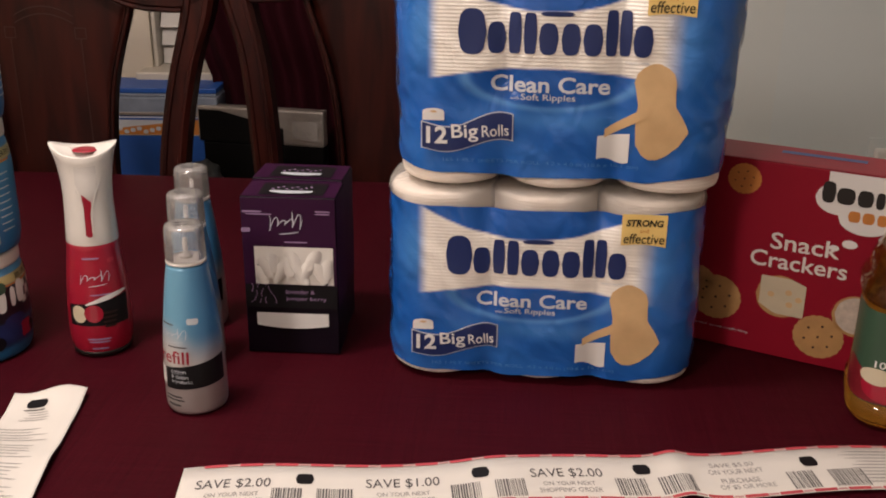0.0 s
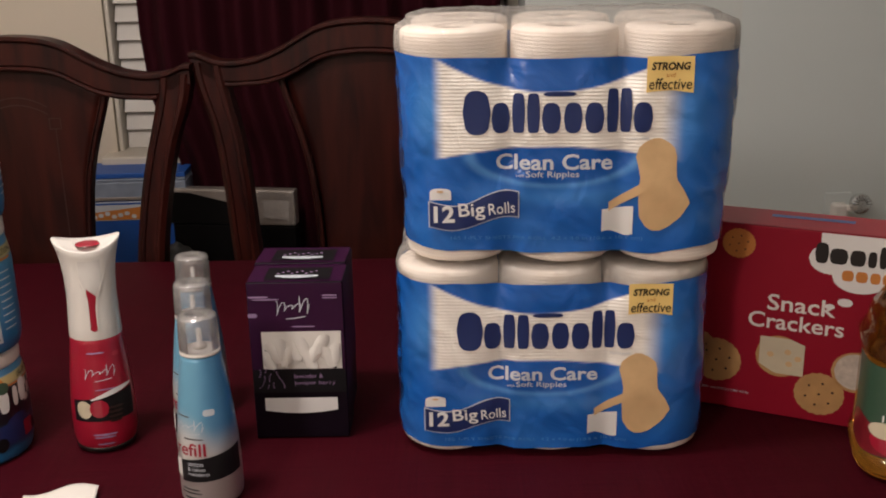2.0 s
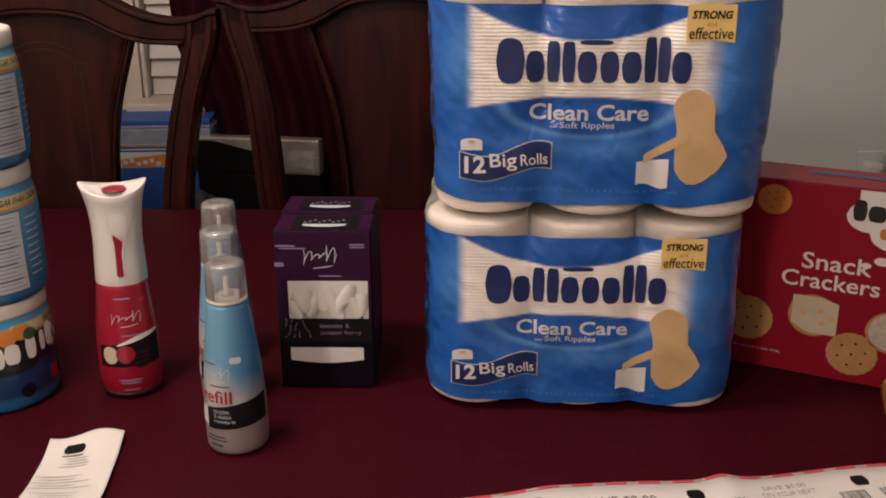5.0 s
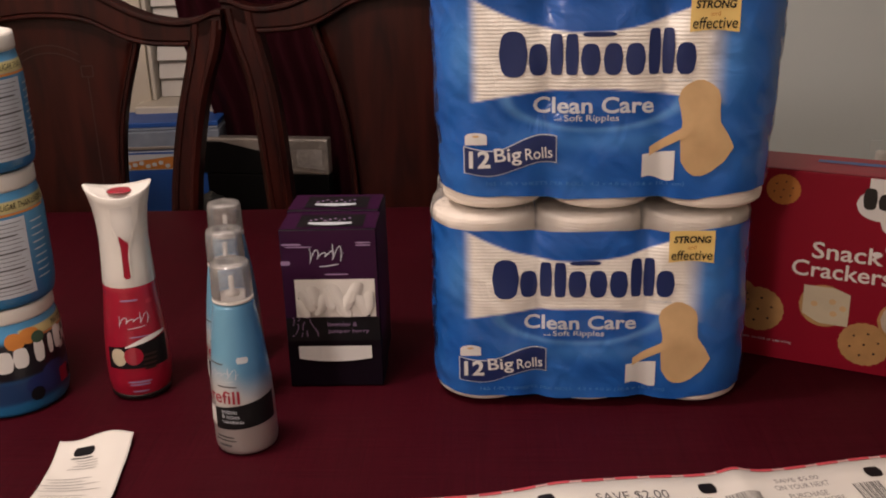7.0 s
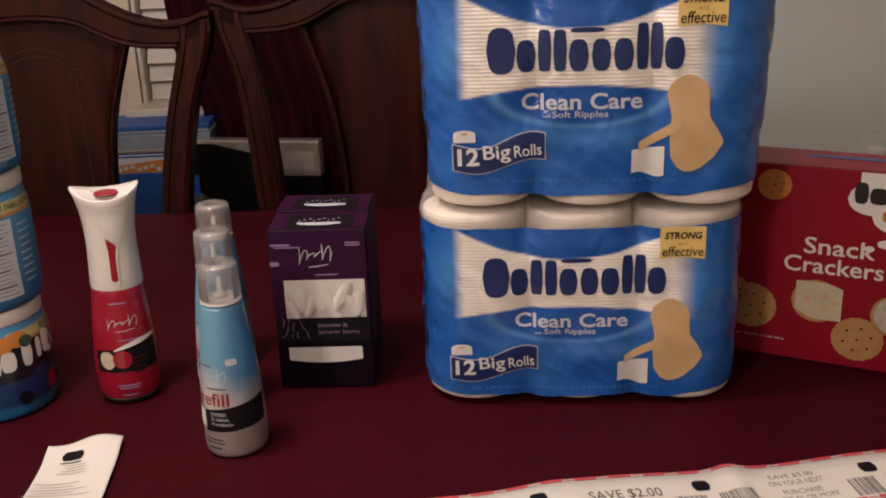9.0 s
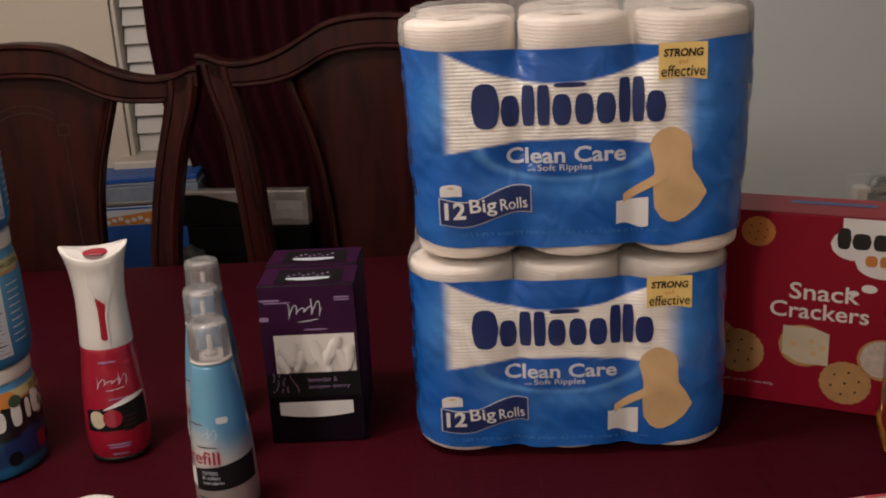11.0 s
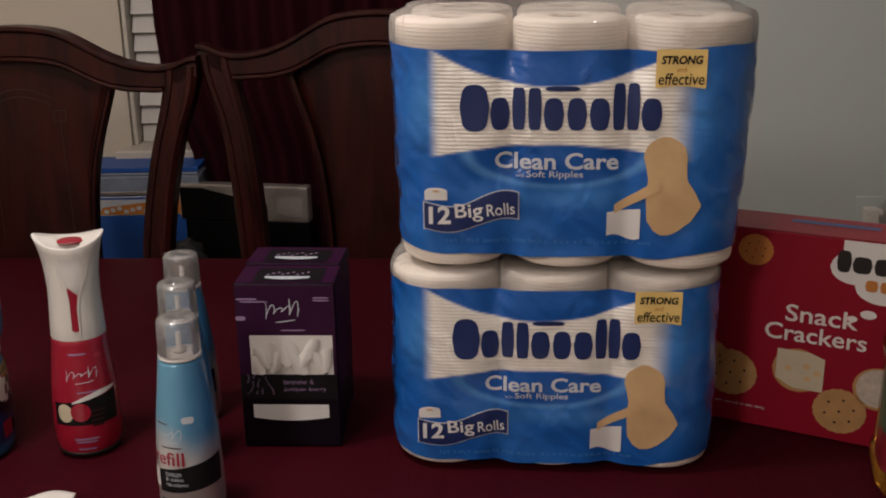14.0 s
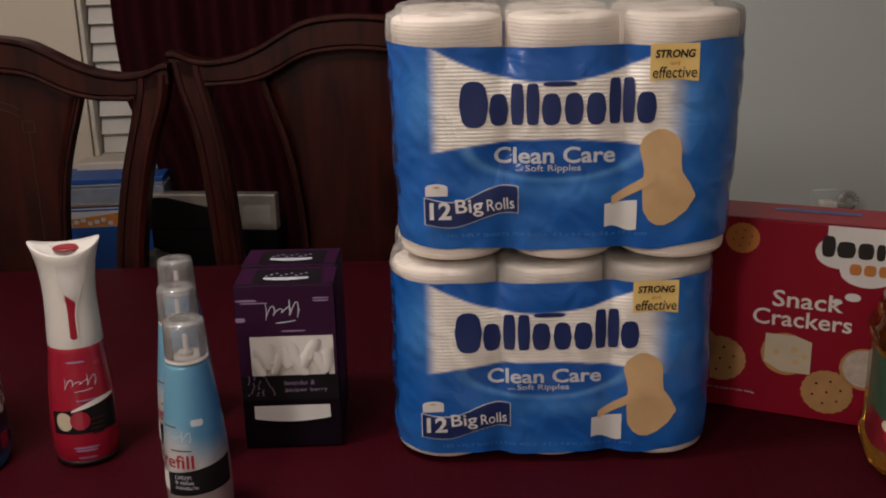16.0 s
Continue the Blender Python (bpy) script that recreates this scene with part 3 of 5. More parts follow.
def dip(x, y, zz, nx, ny):
    """How far the film sinks between the rolls and towards its upper and lower rims."""
    rim = ease(0.17, 0.222, zz) + ease(0.06, 0.0, zz)
    deep = 0.0032 + 0.0045 * rim + 0.0018 * math.exp(-((zz - 0.118) / 0.012) ** 2)
    g = max(math.exp(-((abs(x) - RX / 2) / 0.013) ** 2) * abs(ny), math.exp(-(y / 0.013) ** 2) * abs(nx))
    crease = 0.0022 * noise.noise((x * 26, zz * 26, y * 26)) + 0.0012 * noise.noise((x * 70 + zz * 50, zz * 40, y * 70))
    return deep * g + 0.0006 * rim ** 2 - crease


def pack_front(lift=0.0012):
    def fn(u, v):
        u, v = u + ART, v + PACK["lift"]
        return Vector((u, -PD / 2 + dip(u, -PD / 2, v, 0, -1) * 0.9 - lift, v))
    return fn


def pack_print(co):
    """The printed design: a white window between two arcs on blue, with paler sweeps."""
    u, v = co.x - ART, co.z - PACK["lift"]
    sweep = 0.5 + 0.5 * math.sin(u * 30 + v * 55 + 2.0 * math.sin(u * 14 + 1))
    base = blend(BLUE, LIGHTBLUE, 0.18 * sweep * ease(0.11, 0.03, v))
    if co.y > -PD / 2 + 0.03:
        band = math.exp(-((v - 0.15) / 0.035) ** 2) * ease(0.1, 0.0, abs(co.y)) * (1 if abs(co.x) > 0.12 else 0.4)
        if co.x < -0.15:
            mark = ease(0.045, 0.06, v) * ease(0.2, 0.185, v) * ease(0.10, 0.085, abs(co.y))
            mark *= 0.35 + 0.65 * (math.sin(v * 190 + 2 * math.sin(co.y * 60)) > -0.3)
            return blend(base, (0.012, 0.016, 0.05), 0.85 * mark)
        return blend(base, (0.02, 0.03, 0.09), 0.5 * band)
    top = 0.1735 + 0.036 * ((u + 0.012) / 0.122) ** 2
    low = 0.1185 - 0.0125 * ((u + 0.012) / 0.118) ** 2
    w = ease(-0.137, -0.122, u) * ease(0.128, 0.098, u) * ease(top + 0.0012, top - 0.0012, v) * ease(low - 0.0012, low + 0.0012, v)
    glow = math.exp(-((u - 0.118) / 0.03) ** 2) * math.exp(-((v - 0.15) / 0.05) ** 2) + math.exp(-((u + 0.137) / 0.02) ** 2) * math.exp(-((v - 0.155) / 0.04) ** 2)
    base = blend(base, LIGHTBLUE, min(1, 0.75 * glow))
    e = ((u + 0.008) / 0.088) ** 2 + ((v - 0.112) / 0.034) ** 2
    if v < low:
        base = blend(base, (0.10, 0.30, 0.62), 0.7 * ease(1.35, 1.0, e) * ease(0.8, 1.0, e))
        base = blend(base, DEEPBLUE, 0.35 * ease(1.0, 0.8, e))
        base = blend(base, LIGHTBLUE, 0.5 * math.exp(-((v - 0.066 - 0.25 * u * u) / 0.010) ** 2) * ease(0.14, 0.0, abs(u)))
    if v > top:
        base = blend(base, DEEPBLUE, 0.35)
    # shade in the gaps between rolls is put into the window's white
    gap_shade = 0.12 * max(math.exp(-((co.x - RX / 2) / 0.0022) ** 2), math.exp(-((co.x + RX / 2) / 0.0022) ** 2))
    return blend(base, tuple(c * (1 - gap_shade) for c in PWHITE), w)


def paper_roll(parent, x, y, z0):
    h = PACK["roll"]
    prof = [(0.021, h - 0.02), (0.021, h - 0.001), (0.023, h), (RR - 0.006, h), (RR - 0.0022, h - 0.0014), (RR - 0.0005, h - 0.004), (RR, h - 0.008), (RR, 0.007), (RR - 0.001, 0.003), (RR - 0.005, 0.0), (0.023, 0.0)]
    ob = part("toilet_roll", lathe(prof, 40, False), M_ROLL, parent)
    ob.location = (x, y, z0)
    cr = part("core", lathe([(0.0205, 0.004), (0.0205, h - 0.003), (0.0195, h - 0.003), (0.0195, 0.006)], 24), M_CORE, ob)
    return ob


def toilet_paper_pack(m, label, lift, roll, low, flare=0.0):
    """lift: how high the print sits; roll: a roll's height; low: the print's lower rim."""
    PACK.update(lift=lift, roll=roll, low=low, flare=flare)
    up = 2 * roll - 0.227
    p = thing("toilet_paper_pack", m, label, "toilet paper", "stacked toilet paper packs")
    first = None
    for k in range(2):
        for x in (-RX, 0, RX):
            for y in (-RY, RY):
                z0 = 0.003 + k * (PACK["roll"] + 0.001)
                if first is None:
                    first = paper_roll(p, x, y, z0)
                else:
                    o = copy_thing(first, Matrix.Translation((x * loose(x, z0 + 0.05), y, z0)))
                    o.parent = p
    bm = bmesh.new()
    ns, nz = 520, 96
    def span(s):
        """The print's lower and upper rim, which rise towards the pack's corners."""
        c = pack_ring(s, 0.1)
        k = max(ease(0.085, 0.172, abs(c.x)), ease(-0.09, 0.0, c.y))
        w = 0.0016 * math.sin(c.x * 54) + 0.0012 * noise.noise((c.x * 30, c.y * 30, 5.0))
        return low + 0.005 * k + w, 0.2075 + lift + 0.004 * k + 0.6 * w
    spans = [span(i / ns) for i in range(ns)]
    rows = [[bm.verts.new(pack_ring(i / ns, a + (b - a) * j / nz)) for i, (a, b) in enumerate(spans)] for j in range(nz + 1)]
    for a, b in zip(rows, rows[1:]):
        for i in range(ns):
            bm.faces.new((a[i], a[(i + 1) % ns], b[(i + 1) % ns], b[i]))
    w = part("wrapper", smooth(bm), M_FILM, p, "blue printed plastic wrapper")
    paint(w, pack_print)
    # clear film over the rolls
    bm = bmesh.new()
    ns = 160
    prev = None
    for j, (q, zz) in enumerate([(0.0006, 0.206), (-0.0004, 0.215), (-0.0002, 0.227), (0.0012, 0.2335), (0.006, 0.2370), (0.022, 0.2372), (0.045, 0.2362), (0.062, 0.2360), (0.080, 0.2358), (0.098, 0.2356)]):
        row = []
        zz += up if j > 1 else lift
        for i in range(ns):
            c = pack_ring(i / ns, min(zz, 0.222))
            k = 1 - q / 0.118
            wob = 0.0016 * noise.noise((c.x * k * 60, c.y * k * 60, zz * 30)) if j > 2 else 0
            row.append(bm.verts.new((c.x * (k if j > 3 else 1 - q / 0.17), c.y * k, zz + wob)))
        if prev:
            for i in range(ns):
                bm.faces.new((prev[i], prev[(i + 1) % ns], row[(i + 1) % ns], row[i]))
        prev = row
    bm.faces.new(prev)
    part("clear_film", smooth(bm), M_TOPFILM, p, "crinkled clear plastic film")
    f1, f2, f3 = pack_front(0.0012), pack_front(0.0018), pack_front(0.0024)
    # wordmark as plain navy bars
    tall = [(-0.089, 0.1535, 0.0145, 0.0225), (-0.064, 0.148, 0.0095, 0.0155), (-0.0455, 0.153, 0.0065, 0.0200), (-0.0300, 0.153, 0.0065, 0.0200), (-0.0115, 0.148, 0.0098, 0.0155), (0.0110, 0.148, 0.0095, 0.0155), (0.0330, 0.148, 0.0098, 0.0155), (0.0515, 0.155, 0.0060, 0.0220), (0.0650, 0.155, 0.0060, 0.0220), (0.0825, 0.148, 0.0098, 0.0155)]
    bar_parts("wordmark_bar", f1, [b for b in tall if b[2] > 0.008], M_NAVY, p, 2.7)
    bar_parts("wordmark_bar", f1, [b for b in tall if b[2] <= 0.008], M_NAVY, p, 5.0)
    bar_parts("small_wordmark", f1, [(-0.003, 0.1722, 0.017, 0.0024)], M_NAVY, p)
    words("lettering", "Clean Care", f1, -0.0690, 0.0945, 0.122, 0.0165, M_SILVERTXT, p, 0.022, cut=1)
    words("lettering", "with", f1, -0.048, 0.0868, 0.0085, 0.0032, M_SILVERTXT, p)
    words("lettering", "Soft Ripples", f1, -0.0375, 0.0848, 0.056, 0.0085, M_SILVERTXT, p, 0.01, cut=1)
    wave = lambda u: 0.006 * math.sin((u + 0.142) / 0.098 * 2 * math.pi + 2.7)
    tilt = lambda u: 0.10 * (u + 0.092)
    b0 = sheet(f1, -0.1417, -0.0443, lambda u: 0.0362 + wave(u) * 0.8 + tilt(u), lambda u: 0.0645 + wave(u) + tilt(u), 24, 3)
    bd = part("badge_border", b0, M_SILVERTXT, p)
    b1 = sheet(f2, -0.1405, -0.0455, lambda u: 0.0373 + wave(u) * 0.8 + tilt(u), lambda u: 0.0634 + wave(u) + tilt(u), 24, 3)
    part("badge", b1, M_NAVY, p, "navy waving badge")
    roll = part("roll_emblem", joined(sheet(f2, -0.1400, -0.1170, 0.0625, 0.0715, 6, 2), oval(f2, -0.1285, 0.0715, 0.0115, 0.0036)), M_WHITE, p)
    part("hole", oval(f3, -0.1285, 0.0717, 0.0038, 0.0012), M_TAN, roll)
    words("lettering", "12", f3, -0.1360, 0.0385, 0.0225, 0.0180, M_WHITE, p, 0.03)
    words("lettering", "Big", f3, -0.1085, 0.0400, 0.0285, 0.0190, M_WHITE, p, 0.012, turn=4)
    words("lettering", "Rolls", f3, -0.0765, 0.0470, 0.0280, 0.0120, M_WHITE, p, 0.006, turn=4)
    # plain tan emblem and white sheet
    mid = lambda v: float(np.interp(v, [0.03, 0.06, 0.085, 0.107, 0.127], [0.100, 0.108, 0.101, 0.098, 0.098]))
    wide = lambda v: float(np.interp(v, [0.03, 0.034, 0.045, 0.06, 0.073, 0.085, 0.096, 0.108, 0.117, 0.123, 0.127], [0.004, 0.012, 0.022, 0.027, 0.024, 0.019, 0.0195, 0.021, 0.0185, 0.012, 0.003]))
    part("tan_emblem", sheet(lambda u, v: f1(mid(u) + v * wide(u), u), 0.03, 0.127, -1, 1, 40, 6), M_TAN, p, "plain tan rounded emblem")
    part("tan_band", sheet(f2, 0.050, 0.094, lambda u: 0.051 + 0.55 * (u - 0.050), lambda u: 0.060 + 0.62 * (u - 0.050), 8, 2), M_TAN, p)
    part("paper_emblem", sheet(f1, 0.043, 0.076, lambda u: 0.027 + 0.003 * math.sin((u - 0.04) * 160), lambda u: 0.056 - 0.1 * (0.076 - u), 8, 2), M_WHITE, p)
    # yellow claim label
    part("claim_label", sheet(f1, 0.0845, 0.1320, lambda u: 0.1735 + 0.0015 * math.cos((u - 0.106) * 90), 0.2085, 10, 4), M_YELLOW, p, "yellow claim label")
    words("lettering", "STRONG", f2, 0.0890, 0.1950, 0.0390, 0.0078, M_BLACK, p, 0.035, 0.15)
    words("lettering", "and", f2, 0.1040, 0.1880, 0.0090, 0.0045, M_ORANGE, p)
    words("lettering", "effective", f2, 0.0870, 0.1760, 0.0430, 0.0110, M_BLACK, p, 0.006, 0.1)
    words("lettering", "TOILET PAPER", f1, 0.066, 0.1255, 0.024, 0.0022, M_SILVERTXT, p)
    words("lettering", "165 1-PLY SHEETS PER ROLL  4.2 x 4.0 in (10.6 x 10.1 cm)", f1, -0.118, 0.0185, 0.205, 0.0050, M_PALEBLUE, p)
    # side print
    side = lambda u, v: Vector((-PW / 2 + dip(-PW / 2, u, v, -1, 0) - 0.0012, u, v))
    bar_parts("side_print", side, [(-0.045, 0.17, 0.02, 0.012), (0.02, 0.17, 0.025, 0.012), (-0.03, 0.05, 0.03, 0.010)], M_NAVY, p)
    bar_parts("side_text", side, [(-0.035, 0.145, 0.03, 0.003), (-0.03, 0.07, 0.028, 0.003)], M_WHITE, p)
    return p


def shifted(x, y, z, yaw):
    """A pack's pose from the middle of its front foot."""
    return pose(x, y, z, 0, 0, yaw) @ Matrix.Translation((0, PD / 2, 0))


toilet_paper_pack(shifted(0.123, 0.994, TOP + 0.001, -5.6), "blue and white twelve-roll toilet paper pack standing on the tablecloth", 0.0, 0.1085, 0.0105)
toilet_paper_pack(shifted(0.133, 0.997, TOP + 0.2275, -7.5) @ Matrix.Translation((0, -PD / 2, 0)) @ pose(0, 0, 0, 1.0) @ Matrix.Translation((0, PD / 2, 0)) @ Matrix.Diagonal((1, 1, 1.03, 1)), "blue and white twelve-roll toilet paper pack stacked on another", 0.0105, 0.1205, 0.0165, 0.045)


# ---- red cracker box ----
def cracker_box():
    w, d, h = 0.245, 0.078, 0.239
    b = thing("cracker_box", pose(0.411, 1.073, TOP + 0.001, 0, 0, -29) @ Matrix.Translation((-0.005, d / 2, 0)), "red snack cracker box standing beside the toilet paper", "cracker box")
    x0, x1, y = -w / 2, w / 2, -d / 2
    part("carton", box(x0, x1, -d / 2, d / 2, 0, h, 0.0012, 2), M_CARTON, b)
    topf = lambda u, v: Vector((u, v, h + 0.0006))
    # the top is a paler red than the carton
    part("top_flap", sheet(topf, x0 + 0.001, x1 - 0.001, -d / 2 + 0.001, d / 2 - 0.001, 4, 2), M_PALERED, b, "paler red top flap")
    part("opening_tab", sheet(lambda u, v: topf(u, v) + Vector((0, 0, 0.0006)), -0.02, 0.075, 0.004, 0.016, 4, 1), mat("blue_tab_print", (0.06, 0.16, 0.42), 0.4), b, "blue opening tab")
    def art(lift):
        """The front face; the print sits towards +x."""
        return lambda u, v: Vector((min(x1 - 0.0008, u + 0.011), y - lift, v + 0.002))
    f, g, g2 = art(0.0005), art(0.0013), art(0.0018)
    lv = [art(0.0005 + 0.00015 * k) for k in range(4)]
    cloud = [oval(lv[0], 0.046, 0.205, 0.026, 0.0185), oval(lv[1], 0.077, 0.186, 0.030, 0.0190), oval(lv[2], 0.105, 0.190, 0.0175, 0.020), sheet(lv[3], 0.032, x1 - 0.012, 0.205, h - 0.003, 6, 2)]
    part("cloud_logo_ground", joined(*cloud), M_WHITE, b, "white cloud-shaped logo ground")
    part("cloud_dot", oval(g, 0.064, 0.1545, 0.0085, 0.0050), M_WHITE, b)
    part("cloud_dot", oval(g, 0.048, 0.1475, 0.0055, 0.0034), M_WHITE, b)
    bar_parts("logo_bar", g, [(0.034, 0.2120, 0.0075, 0.0125), (0.0525, 0.2095, 0.0100, 0.0095), (0.0730, 0.2095, 0.0085, 0.0095), (0.0885, 0.2095, 0.0048, 0.0095), (0.1000, 0.2130, 0.0045, 0.0130)], M_DARK, b)
    bar_parts("logo_bar", g, [(0.064, 0.1875, 0.0065, 0.0065), (0.079, 0.1875, 0.0065, 0.0065), (0.0935, 0.1875, 0.0055, 0.0065), (0.1065, 0.1875, 0.0055, 0.0065)], M_ORANGE, b)
    words("lettering", "Snack", f, -0.0220, 0.1340, 0.0770, 0.0205, M_PAPER, b, 0.012)
    words("lettering", "Crackers", f, -0.0430, 0.1105, 0.1090, 0.0200, M_PAPER, b, 0.012)
    def cracker(u, v, r, mt, name="cracker_picture", holes=True):
        c = part(name, scallop(f, u, v, r) if holes else oval(f, u, v, r, r * 0.94, 26, 4), mt, b)
        if holes:
            fine("holes", joined(*[oval(g, u + r * 0.55 * math.cos(a) * q, v + r * 0.5 * math.sin(a) * q, r * 0.055, r * 0.05, 6, 1) for a, q in [(k * math.pi / 3 + 0.3, 1) for k in range(6)] + [(0, 0)]]), M_INLAY, c)
        return c
    cracker(-0.0600, 0.2130, 0.0195, M_ORANGE)
    cracker(-0.1040, 0.075, 0.024, M_CRACKER)
    cracker(-0.0780, 0.0600, 0.0305, M_CRACKER)
    ch = cracker(-0.0035, 0.0760, 0.0280, M_CRACKER, holes=False)
    part("cheese_slice", sheet(g, -0.027, 0.0250, lambda u: 0.054 + 0.55 * max(0, -(u + 0.008)), lambda u: 0.100 - 0.35 * max(0, u - 0.008), 10, 2), M_CHEESE, ch)
    fine("cheese_holes", joined(*[oval(g2, u, v, 0.0040, 0.0035, 8, 1) for u, v in ((0.006, 0.083), (0.008, 0.068), (-0.014, 0.078), (0.018, 0.076))]), M_TAN, ch)
    cracker(0.0450, 0.0350, 0.0290, M_CRACKER)
    cr = cracker(0.0830, 0.0690, 0.0270, M_CRACKER, holes=False)
    part("topping", oval(g, 0.0830, 0.0700, 0.0235, 0.0225), M_SEED, cr)
    words("lettering", "NET WT 16 OZ (1 LB) 454g", f, -0.108, 0.0195, 0.072, 0.0036, M_SILVERTXT, b)
    return b


cracker_box()


# ---- apple juice bottle ----
def juice_bottle():
    b = thing("juice_bottle", pose(0.530, 0.948, TOP + 0.001, 0, 0, -20) @ Matrix.Diagonal((1.04, 1.04, 1, 1)), "large apple juice bottle with green label and white cap", "juice bottle")
    def ring(zz, half, power, n=56, rib=0.0):
        out = []
        for i in range(n):
            a = 2 * math.pi * i / n
            c, s = math.cos(a), math.sin(a)
            r = half / (abs(c) ** power + abs(s) ** power) ** (1 / power)
            r *= 1 + rib * math.cos(12 * a)
            out.append((r * c, r * s, zz))
        return out
    levels = [(0.002, 0.050, 4), (0.004, 0.056, 4), (0.012, 0.0605, 4.2), (0.022, 0.061, 4.2), (0.0265, 0.0600, 4.2), (0.0295, 0.0580, 4.2), (0.133, 0.0575, 4.2), (0.137, 0.0605, 4), (0.143, 0.0610, 4), (0.150, 0.0590, 3.6), (0.156, 0.0560, 3.2), (0.162, 0.0550, 3), (0.169, 0.0550, 2.8), (0.178, 0.0525, 2.6), (0.190, 0.0470, 2.5), (0.204, 0.0395, 2.3), (0.216, 0.0310, 2.1), (0.224, 0.0245, 2), (0.230, 0.0205, 2), (0.238, 0.0185, 2), (0.246, 0.0185, 2)]
    bm = bmesh.new()
    rows = [[bm.verts.new(p) for p in ring(zz, q * (1 + 0.15 * ease(0.236, 0.205, zz)), pw, 56, 0.018 if 0.17 < zz < 0.222 else 0.0)] for zz, q, pw in levels]
    for p, q in zip(rows, rows[1:]):
        for i in range(56):
            bm.faces.new((p[i], p[(i + 1) % 56], q[(i + 1) % 56], q[i]))
    bm.faces.new(rows[0][::-1])
    bm.faces.new(rows[-1])
    part("bottle", smooth(bm), M_JUICE, b, "amber juice-filled clear plastic")
    def fn(lift):
        def g(u, v):
            per = 0.0585 * 4.3
            a = -math.pi / 2 + u / 0.0565
            c, s = math.cos(a), math.sin(a)
            r = 0.0669 / (abs(c) ** 4.2 + abs(s) ** 4.2) ** (1 / 4.2) + lift
            return Vector((r * c, r * s, 0.0305 + (v - 0.037) * 1.185))
        return g
    lab = part("label", sheet(fn(0.0006), -0.086, 0.086, 0.037, 0.123, 60, 4), M_GREEN, b, "green paper label with red apples")
    part("apple_picture", sheet(fn(0.0012), -0.085, 0.085, 0.038, lambda u: 0.0655 + 0.006 * math.sin(u * 95 + 1), 60, 3), M_APPLE, lab)
    part("apple_picture", oval(fn(0.0016), -0.024, 0.054, 0.021, 0.0150), M_RED, lab)
    part("apple_picture", oval(fn(0.0016), 0.020, 0.052, 0.018, 0.0140), M_RED, lab)
    part("apple_stem", oval(fn(0.0020), 0.021, 0.057, 0.004, 0.0032), M_DARK, lab)
    part("seal", oval(fn(0.0022), -0.034, 0.0635, 0.0125, 0.0080), M_CHEESE, lab, "cream oval seal")
    words("lettering", "100% Apple Juice", fn(0.0014), -0.0370, 0.0700, 0.0640, 0.0085, M_WHITE, lab, 0.01, cut=1)
    part("logo_ground", joined(oval(fn(0.0010), 0.030, 0.103, 0.020, 0.0130), oval(fn(0.0011), 0.015, 0.100, 0.011, 0.0085), sheet(fn(0.0013), 0.018, 0.052, 0.103, 0.122, 10, 3), oval(fn(0.0012), 0.022, 0.0865, 0.0055, 0.0026), oval(fn(0.0012), 0.014, 0.0835, 0.0032, 0.0018)), M_WHITE, lab)
    bar_parts("logo_bar", fn(0.0016), [(0.014, 0.1035, 0.004, 0.0055), (0.0245, 0.102, 0.0055, 0.0042), (0.0365, 0.102, 0.0045, 0.0042), (0.046, 0.103, 0.003, 0.0055)], M_DARK, lab)
    words("lettering", "NET 64 FL OZ (2QTS) 1.89L", fn(0.0024), -0.022, 0.0405, 0.042, 0.0042, M_CHEESE, lab)
    cap = lathe([(0.0195, 0.246), (0.0205, 0.247), (0.0205, 0.262), (0.0195, 0.2645), (0.017, 0.2655)], 48)
    cp = part("cap", cap, M_WPLASTIC, b, "white ribbed screw cap")
    part("collar", lathe([(0.0215, 0.2395), (0.0222, 0.2405), (0.0222, 0.2445), (0.0205, 0.2455)], 40), M_WPLASTIC, b)
    ribs = [box(-0.0006, 0.0006, -0.0212, -0.0200, 0.248, 0.261) for k in range(44)]
    for k, r in enumerate(ribs):
        bmesh.ops.rotate(r, verts=r.verts, cent=(0, 0, 0), matrix=Matrix.Rotation(2 * math.pi * k / 44, 3, "Z"))
    fine("ribs", joined(*ribs), M_WPLASTIC, cp)
    return b


juice_bottle()


